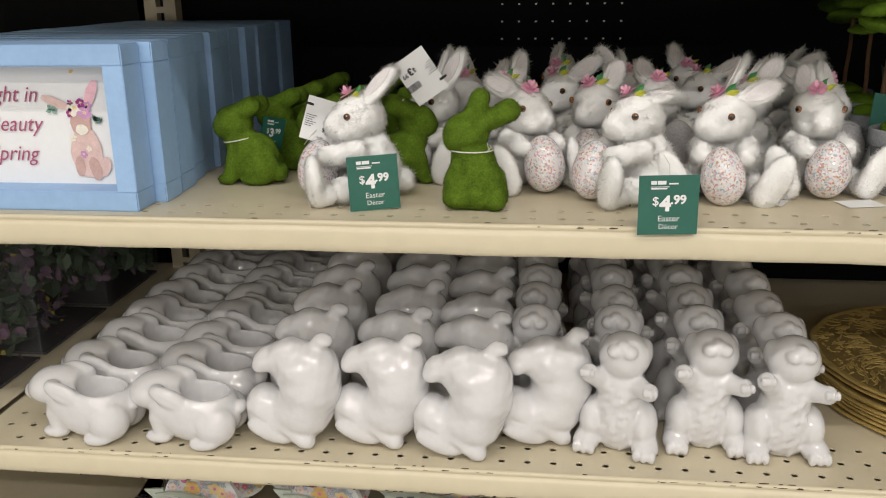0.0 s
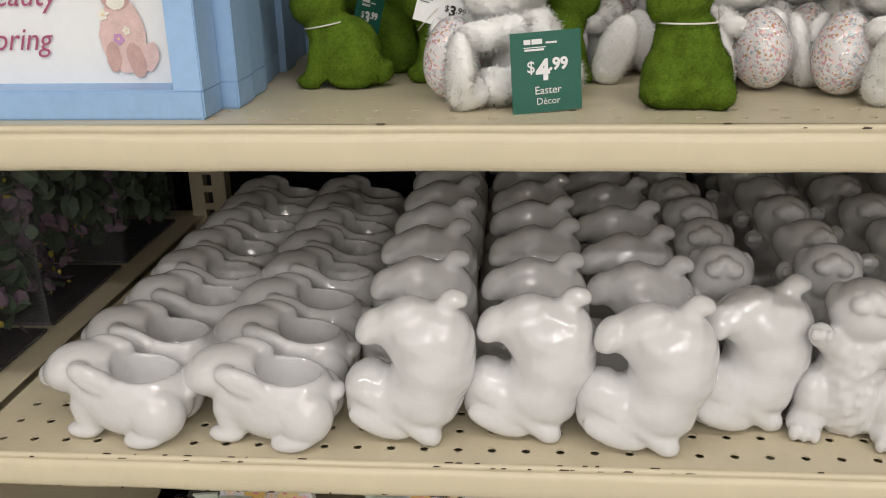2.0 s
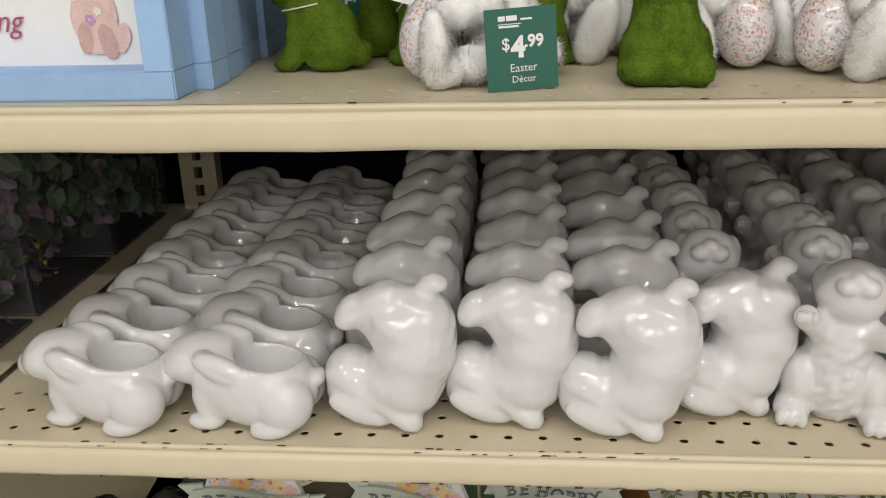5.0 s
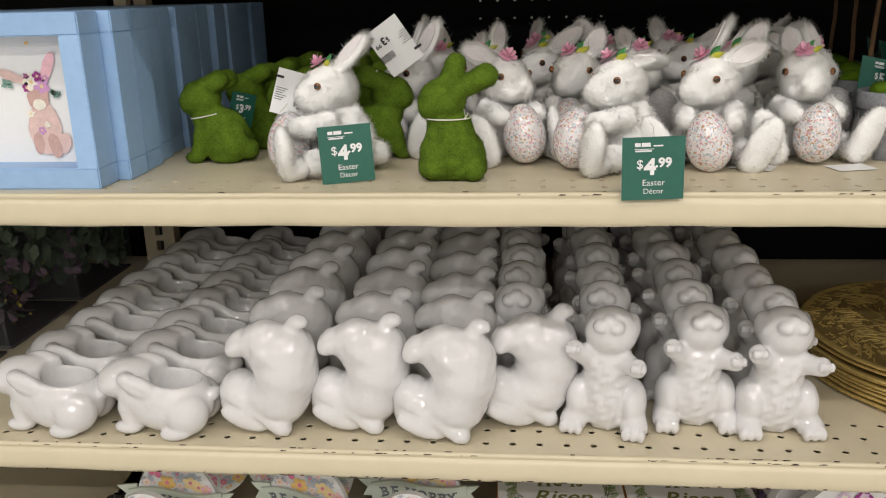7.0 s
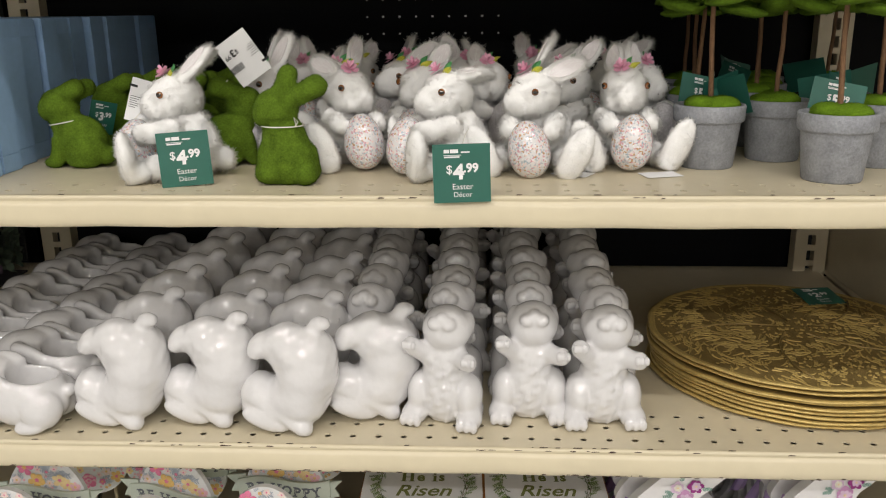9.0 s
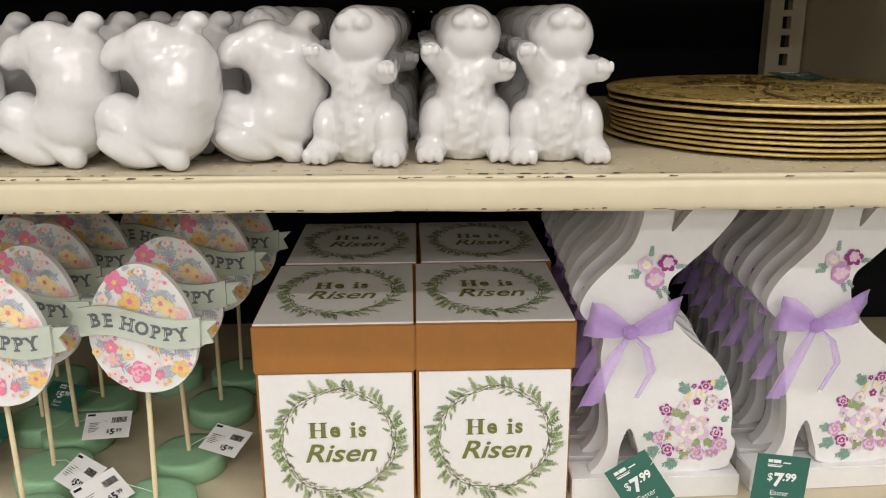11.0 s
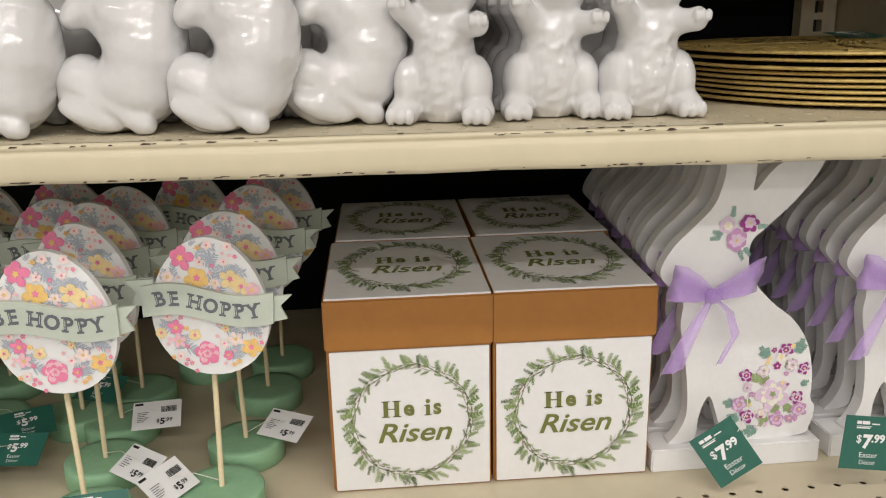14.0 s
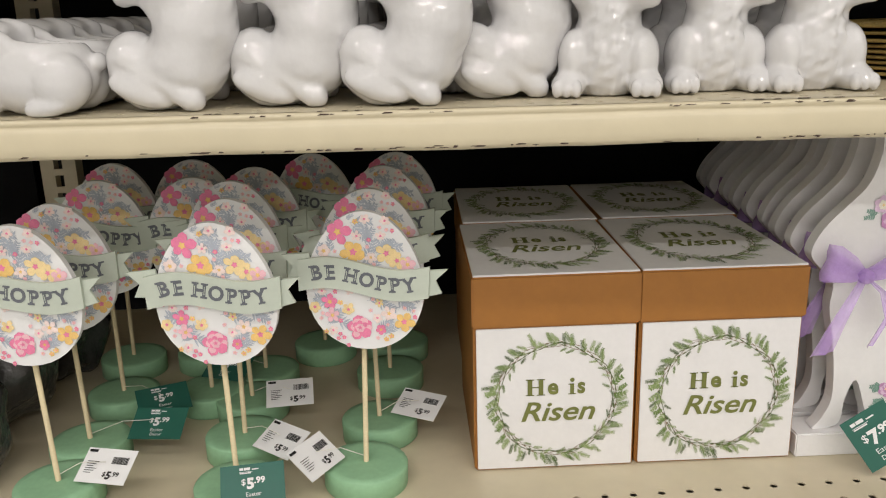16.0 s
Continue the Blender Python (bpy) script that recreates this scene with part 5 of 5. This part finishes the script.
# ---- printed gift boxes ----
def wreath_bm(R=0.0540):
    """Twisted thin twigs with fine fern fronds and a few broad leaves, as printed."""
    rng = random.Random(5)
    bm = bmesh.new()
    for q in range(5):
        ph, w = rng.uniform(0, 6.28), rng.choice((4, 5, 7))
        for k in range(60):
            a, b = 6.283 * k / 60, 6.283 * (k + 1) / 60
            r1, r2 = R + 0.0022 * math.sin(w * a + ph), R + 0.0022 * math.sin(w * b + ph)
            p = Vector((r1 * math.cos(a), 0, r1 * math.sin(a)))
            d = Vector((r2 * math.cos(b), 0, r2 * math.sin(b))) - p
            petal(bm, p.x, p.z, -0.0004 - 0.00001 * q, math.atan2(d.z, d.x), d.length * 1.15, 0.0007, 3 if q < 3 else 2, 3)
    for k in range(14):
        a = rng.uniform(0, 6.28)
        petal(bm, R * math.cos(a), R * math.sin(a), -0.0005, a + rng.choice((1.2, 1.9)), rng.uniform(0.010, 0.018), 0.0006, 3, 3, 0.15)
    for k in range(128):
        a = 6.283 * k / 128 + rng.uniform(-0.04, 0.04)
        r = R + rng.uniform(-0.003, 0.003)
        out = k % 4 != 0
        ang = a + (rng.uniform(0.1, 0.95) if out else rng.uniform(1.8, 2.5))
        ln = rng.uniform(0.0095, 0.0155) if out else rng.uniform(0.008, 0.012)
        broad = 2.7 < a < 3.6 or a < 0.3
        tone = rng.choice((0, 0, 1, 1, 1, 2))
        if broad and k % 2:
            sprig(bm, rng, r * math.cos(a), r * math.sin(a), -0.0006 - 0.000003 * k, ang, ln, tone, 4, 0.34, 0.40)
        else:
            sprig(bm, rng, r * math.cos(a), r * math.sin(a), -0.0006 - 0.000003 * k, ang, ln, tone, 8, 0.27, 0.17)
    return bm


WREATH = as_mesh("wreath", wreath_bm(), [P_FERN, P_FERN2, P_FERN3, P_TWIG])


def roman(parent, m):
    """The upper printed line: stout stems with hairline bars and serifs, round letters between."""
    bm = bmesh.new()

    def bar(x, z, w, h):
        box(bm, (x - w / 2, -0.0007, z - h / 2), (x + w / 2, -0.0005, z + h / 2))
    base, cap, low = 0.0048, 0.0160, 0.0105
    for x in (-0.0235, -0.0135):
        bar(x, base + cap / 2, 0.0042, cap)
        bar(x, base + 0.0004, 0.0076, 0.0008)
        bar(x, base + cap - 0.0004, 0.0076, 0.0008)
    bar(-0.0185, base + cap / 2, 0.0070, 0.0009)
    part("lettering", bm, INK_GREEN, parent, "", m)
    bm = bmesh.new()
    bar(0.0150, base + low / 2, 0.0036, low)
    bar(0.0150, base + 0.0004, 0.0068, 0.0008)
    bar(0.0140, base + low - 0.0004, 0.0050, 0.0008)
    bmesh.ops.create_circle(bm, cap_ends=True, segments=14, radius=0.0021, matrix=Matrix.Translation((0.0150, -0.0006, base + 0.0142)) @ Matrix.Rotation(radians(90), 4, "X"))
    part("lettering", bm, INK_GREEN, parent, "", m)
    lettering("e", 0.0215, INK_GREEN, parent, m @ at(-0.0025, 0.0125), bold=0.0007, width=0.95)
    lettering("s", 0.0215, INK_GREEN, parent, m @ at(0.0235, 0.0125), bold=0.0007, width=0.90)


def gift_box():
    ob = tagged(new("gift_box"), "white and caramel gift box printed with a fern wreath", "gift box", "gift boxes on the lower shelf")
    W, D, H1, H2 = 0.1465, 0.182, 0.1410, 0.190
    body = part("body", box_bm((0, 0, 0), (W, D, H1 + 0.004), 0.0012), BROWN, ob, "caramel box body")
    panel = part("front_panel", box_bm((0.0015, -0.0016, 0.0020), (W - 0.0015, 0.001, H1), 0.0005), WHITE_WOOD, body, "white printed front panel")
    part("side_panel", box_bm((-0.0012, 0.002, 0.002), (0.001, D - 0.002, H1)), BROWN, body)
    lid = part("lid", box_bm((-0.0022, -0.0030, H1 + 0.0012), (W + 0.0022, D + 0.002, H2), 0.0014), BROWN, ob, "caramel lid with a white printed top")
    part("lid_panel", box_bm((-0.0005, -0.0014, H2 - 0.001), (W + 0.0005, D, H2 + 0.0016), 0.0005), WHITE_WOOD, lid)
    mf = Matrix.Translation((W / 2, -0.0017, H1 * 0.5))
    put("wreath", WREATH, body, "printed green fern wreath", mf)
    roman(body, mf)
    lettering("Risen", 0.0270, INK_GREEN, body, mf @ at(0.001, -0.0125), shear=0.30, bold=0.0004, width=1.16)
    mt = Matrix.Translation((W / 2, D / 2, H2 + 0.0017)) @ Matrix.Rotation(radians(-90), 4, "X") @ Matrix.Diagonal((1, 1, D / W, 1))
    put("wreath", WREATH, lid, "printed green fern wreath", mt)
    roman(lid, mt)
    lettering("Risen", 0.0270, INK_GREEN, lid, mt @ at(0.001, -0.0125), shear=0.30, bold=0.0004, width=1.16)
    return ob


g0 = gift_box()
g0.matrix_basis = pose(-0.0165, 0.8035, Z_LOW, 0, 0, 1.6)
for x, y, turn in ((0.1335, 0.8085, 1.2), (-0.018, 0.996, 1.0), (0.136, 1.000, 1.8)):
    copy_thing(g0, pose(x, y, Z_LOW, 0, 0, turn))


# ---- flat white wooden rabbits with organza bows ----
ORGANZA = mat("lilac_organza", (0.58, 0.36, 0.82), 0.45, 0, 0.12, 300, sheen=0.4)
ORGANZA.node_tree.nodes["Principled BSDF"].inputs["Alpha"].default_value = 0.55


def ribbon(bm, pts, width, steps=5):
    """A strip along points; each point is (centre, across, width factor)."""
    rows = []
    for k, (c, across, f) in enumerate(pts):
        c, a = Vector(c), Vector(across).normalized() * width * f / 2
        rows.append([bm.verts.new(c + a * (2 * q / steps - 1) + Vector((0, -0.0022 * math.sin(q * 1.9 + k * 0.8), 0))) for q in range(steps + 1)])
    for a, b in zip(rows, rows[1:]):
        for q in range(steps):
            bm.faces.new((a[q], a[q + 1], b[q + 1], b[q])).smooth = True
    return bm


RABBIT_LINE = [(16, 0), (24, 10), (32, 30), (31, 62), (26, 95), (21, 122), (22, 145), (10, 158), (0, 170), (1, 182), (12, 200), (30, 218), (46, 236), (54, 262), (55, 284),
               (70, 291), (81, 284), (82, 262), (82, 247), (100, 268), (124, 280), (144, 279), (140, 262), (120, 236), (97, 214), (83, 200), (82, 180), (90, 160), (108, 140), (130, 122), (146, 98), (154, 66), (155, 40),
               (160, 30), (157, 12), (146, 1), (76, 0), (66, 16), (54, 48), (45, 30), (42, 6), (30, 0)]


def wooden_rabbit():
    ob = tagged(new("wooden_rabbit"), "flat white wooden rabbit with painted flowers and a lilac organza bow", "rabbit cutout", "wooden rabbits in rows")
    part("plinth", box_bm((0, -0.002, 0), (0.167, 0.034, 0.0235), 0.0012), WHITE_WOOD, ob)
    pts = curve_loop([(x / 1000 + 0.003, z / 1000 + 0.0240) for x, z in RABBIT_LINE], 4)
    bm = slab(bmesh.new(), pts, 0.008, 0.022)
    part("silhouette", bm, WHITE_WOOD, ob, "cut-out rabbit shape")
    rng = random.Random(9)
    bf = bmesh.new()
    y = 0.0076
    lay = 0
    for x, z, a, ln, mi in ((0.140, 0.110, 1.3, 0.018, 4), (0.112, 0.108, 2.2, 0.016, 4), (0.088, 0.050, 3.6, 0.018, 4), (0.108, 0.034, 3.3, 0.018, 4), (0.083, 0.062, 2.9, 0.014, 4), (0.106, 0.085, 2.5, 0.014, 5),
                            (0.132, 0.060, -1.0, 0.013, 5), (0.128, 0.053, 2.8, 0.013, 5), (0.104, 0.082, 0.6, 0.013, 5), (0.146, 0.078, 0.5, 0.010, 4), (0.116, 0.048, -2.2, 0.014, 5), (0.130, 0.095, 1.0, 0.014, 5), (0.098, 0.060, 2.4, 0.012, 5)):
        for q in range(3):
            lay += 1
            b = a + (q - 1) * 0.45
            ln2 = ln * (1 if q == 1 else 0.75)
            if x + ln2 * math.cos(b) < 0.156:
                sprig(bf, rng, x, z, y - 0.000004 * lay, b, ln2, mi, 6, 0.34, 0.34)
    for x, z, r, mi in ((0.119, 0.071, 0.0175, 2), (0.086, 0.062, 0.0090, 1), (0.095, 0.049, 0.0080, 0), (0.125, 0.044, 0.0090, 1), (0.147, 0.053, 0.0090, 1), (0.143, 0.066, 0.0075, 0), (0.148, 0.096, 0.0065, 0),
                        (0.128, 0.116, 0.0075, 0), (0.091, 0.092, 0.0070, 0), (0.108, 0.096, 0.0070, 2), (0.136, 0.100, 0.0070, 2), (0.093, 0.079, 0.0055, 2), (0.121, 0.100, 0.0045, 0), (0.109, 0.052, 0.0070, 3),
                        (0.124, 0.108, 0.0060, 3), (0.138, 0.044, 0.0055, 1)):
        lay += 1
        blossom(bf, rng, x, z, y - 0.0003 - 0.00001 * lay, r, mi, 5 if mi == 2 else 6)
        if r > 0.006:
            for q, (k, mj) in enumerate(((0.72, 3 if mi == 2 else 2), (0.46, mi))):
                blossom(bf, rng, x, z, y - 0.00045 - 0.00001 * lay - 0.00004 * q, r * k, mj, 6 if mi != 2 else 5, 6)
    for k in range(26):
        x, z = rng.uniform(0.084, 0.150), rng.uniform(0.036, 0.122)
        if x + z < 0.262 and z - x * 0.6 > -0.055 and x - z * 0.9 > -0.005:
            lay += 1
            blossom(bf, rng, x, z, y - 0.0002 - 0.00001 * lay, rng.uniform(0.0018, 0.0034), rng.choice((0, 1, 2, 6)), 6)
    for x, z, r, mi in ((0.071, 0.226, 0.0120, 1), (0.082, 0.242, 0.0095, 0), (0.062, 0.240, 0.0085, 2)):
        lay += 1
        blossom(bf, rng, x, z, y - 0.0003 - 0.00001 * lay, r, mi, 6, 6)
        blossom(bf, rng, x, z, y - 0.0006 - 0.00001 * lay, r * 0.62, 2 if mi < 2 else 3, 6, 6)
    for x, z, a in ((0.060, 0.232, 2.9), (0.058, 0.230, 3.3), (0.074, 0.218, -1.2), (0.078, 0.220, -0.9), (0.066, 0.246, 1.5), (0.088, 0.238, 0.0)):
        sprig(bf, rng, x, z, y, a, 0.013, 4, 5, 0.32)
    tagged(part("painted_bouquet", bf, [P_PLUM, P_MAUVE, P_LILAC, P_CREAM, P_TEAL, P_FERN2, P_LEMON], ob, "painted mauve and plum flowers"), "", "", "", "stuff")
    bow = bmesh.new()
    kx, ky, kz = 0.048, 0.0, 0.178
    A = (0.25, 0, 1)
    for s, lift, ln in ((-1, 0.016, 0.042), (1, 0.020, 0.042)):
        ribbon(bow, [((kx, ky, kz), A, 0.35), ((kx + s * ln * 0.35, ky - 0.010, kz + lift * 0.5), A, 0.75), ((kx + s * ln * 0.75, ky - 0.013, kz + lift * 0.95), A, 1.05), ((kx + s * ln, ky - 0.008, kz + lift), A, 1.1),
                     ((kx + s * ln * 0.8, ky - 0.002, kz + lift * 0.6), A, 1.0), ((kx + s * ln * 0.35, ky - 0.001, kz + lift * 0.2), A, 0.7), ((kx, ky, kz), A, 0.35)], 0.030)
    part("bow", bow, ORGANZA, ob, "sheer lilac organza bow")
    kn = bmesh.new()
    bmesh.ops.create_uvsphere(kn, u_segments=12, v_segments=8, radius=0.0085, matrix=Matrix.Translation((kx, ky - 0.004, kz)) @ Matrix.Diagonal((1.0, 0.8, 0.85, 1)))
    part("knot", kn, ORGANZA, ob)
    tl = bmesh.new()
    ribbon(tl, [((kx, ky - 0.002, kz), (1, 0, 0.6), 0.4), ((kx - 0.014, ky - 0.010, kz - 0.018), (1, 0, 0.5), 0.75), ((kx - 0.028, ky - 0.014, kz - 0.042), (1, 0, 0.3), 0.85), ((kx - 0.038, ky - 0.012, kz - 0.070), (1, 0, 0.2), 0.9)], 0.026)
    part("bow_tail", tl, ORGANZA, ob)
    tr = bmesh.new()
    ribbon(tr, [((kx, ky - 0.002, kz), (1, 0, -0.4), 0.3), ((kx + 0.014, ky - 0.010, kz - 0.014), (1, 0, -0.1), 0.4), ((kx + 0.020, ky - 0.012, kz - 0.036), (1, 0, 0.2), 0.45), ((kx + 0.008, ky - 0.010, kz - 0.064), (1, 0, 0.6), 0.4)], 0.022)
    part("bow_tail", tr, ORGANZA, ob)
    return ob


w0 = wooden_rabbit()
plain_m = pose(0.2845, 0.812, Z_LOW, 0, 0, 2.0)
for col, x in enumerate((0.2845, 0.464)):
    for k in range(9):
        if col or k:
            c = copy_thing(w0, pose(x + rs.uniform(-0.003, 0.003) + 0.0015 * k, 0.812 + 0.012 * col + 0.044 * k, Z_LOW, 0, 0, 2.0 + rs.uniform(-2, 2)))
            if col and k == 0:
                second = c
w0.matrix_basis = plain_m
green_tag(w0, w0.matrix_basis.inverted() @ (Matrix.Translation((0.341, 0.775, 0.694)) @ Matrix.Rotation(radians(-34), 4, "Y") @ Matrix.Rotation(radians(-14), 4, "X")), "7.99", 0.044, 0.052)
cord(w0, [w0.matrix_basis.inverted() @ Vector(p) for p in ((0.372, 0.808, 0.735), (0.362, 0.785, 0.728), (0.350, 0.774, 0.715))], 0.0004)
green_tag(second, second.matrix_basis.inverted() @ (Matrix.Translation((0.4685, 0.765, 0.702)) @ Matrix.Rotation(radians(7), 4, "Y") @ Matrix.Rotation(radians(-8), 4, "X")), "7.99", 0.050, 0.050)


# ---- the neighbouring bay: greenery in clear film ----
FILM = mat("clear_film", (0.9, 0.92, 0.95), 0.08, 0, 0.02, 20, 0.3, 40)
FILM.node_tree.nodes["Principled BSDF"].inputs["Alpha"].default_value = 0.03
LEAF_DARK = mat("dusky_leaf", (0.085, 0.13, 0.08), 0.6, 0, 0.4, 60, per_object=0.2)
LEAF_MAUVE = mat("dusky_mauve_petal", (0.20, 0.13, 0.19), 0.6, 0, 0.3, 60)
LEAF_MUST = mat("mustard_bud", (0.42, 0.34, 0.04), 0.6, 0, 0.3, 60)
BOXDARK = mat("dark_carton", (0.03, 0.025, 0.03), 0.6, 0, 0.3, 10)


def spray(x0, x1, y0, y1, z0, z1, count, seed, label):
    """A boxed bunch of silk leaves behind clear film."""
    ob = tagged(new("leaf_spray"), label, "silk flowers", "boxed silk sprays")
    ob.matrix_basis = Matrix.Translation((x0, y0, z0))
    W, D, H = x1 - x0, y1 - y0, z1 - z0
    rng = random.Random(seed)
    for name, material, n, size in (("leaf_mass", LEAF_DARK, count, 0.026), ("petals", LEAF_MAUVE, count // 3, 0.018), ("buds", LEAF_MUST, count // 3, 0.007)):
        bm = bmesh.new()
        cl = [(rng.uniform(0.1, 0.95) * W, rng.uniform(0.05, 0.95) * D, rng.uniform(0.1, 0.9) * H) for _ in range(16)]
        for _ in range(n):
            c = Vector(rng.choice(cl)) + Vector((rng.gauss(0, 0.022), rng.gauss(0, 0.03), rng.gauss(0, 0.02)))
            c = Vector((min(max(c.x, 0.012), W - 0.012), min(max(c.y, 0.012), D - 0.012), min(max(c.z, 0.012), H - 0.012)))
            m = Matrix.Translation(c) @ Euler([rng.uniform(0, 6.28) for _ in range(3)]).to_matrix().to_4x4()
            s = size * rng.uniform(0.6, 1.2)
            vs = [bm.verts.new(m @ Vector((s * u, s * v, s * w))) for u, v, w in ((-0.5, 0, 0), (-0.2, 0.35, 0.1), (0.2, 0.33, 0.1), (0.55, 0, 0), (0.2, -0.33, 0.1), (-0.2, -0.35, 0.1))]
            bm.faces.new((vs[0], vs[1], vs[2], vs[3]))
            bm.faces.new((vs[0], vs[3], vs[4], vs[5]))
        tagged(part(name, bm, material, ob), "", "", "", "stuff")
    part("tray", box_bm((0.004, 0.004, 0), (W - 0.004, D - 0.004, 0.003)), BOXDARK, ob)
    f = part("clear_cover", box_bm((0, 0, 0.0005), (W, D, H), 0.003), FILM, ob, "clear creased plastic cover")
    f.visible_shadow = False
    return ob


for k in range(3):
    spray(-0.85, -0.6175, 0.755 + 0.172 * k, 0.922 + 0.172 * k, Z_MID + 0.001, Z_MID + (0.205, 0.20, 0.21)[k], 900, 60 + k, "dusky silk leaves and flowers packed in clear film")


def bag(x, y, z, r, seed):
    ob = tagged(new("wrapped_bundle"), "crumpled grey bundle in clear plastic wrap", "bundle", "plastic wrapped bundles")
    rng = np.random.RandomState(seed)
    f = lambda P: ell(P, (0, 0, 60), (55, 55, 62)) + 5 * wave(P, 0.10, seed) + 2.5 * np.abs(wave(P, 0.25, seed + 1))
    put("wrap", solid("wrap", lambda P: np.maximum(f(P), -P[..., 2]), (-75, -75, -4), (75, 75, 135), 5.0, BAGMAT), ob)
    ob.matrix_basis = pose(x, y, z, 0, 0, seed * 40) @ Matrix.Scale(r, 4)


BAGMAT = mat("grey_plastic_wrap", (0.045, 0.042, 0.042), 0.18, 0, 0.3, 40, 0.8, 120, coat=0.5)
for k, (x, y) in enumerate(((-0.500, 0.800), (-0.520, 0.930), (-0.505, 1.060), (-0.620, 0.78), (-0.63, 0.93))):
    bag(x, y, Z_LOW, 1.0 + 0.1 * (k % 2), 70 + k)
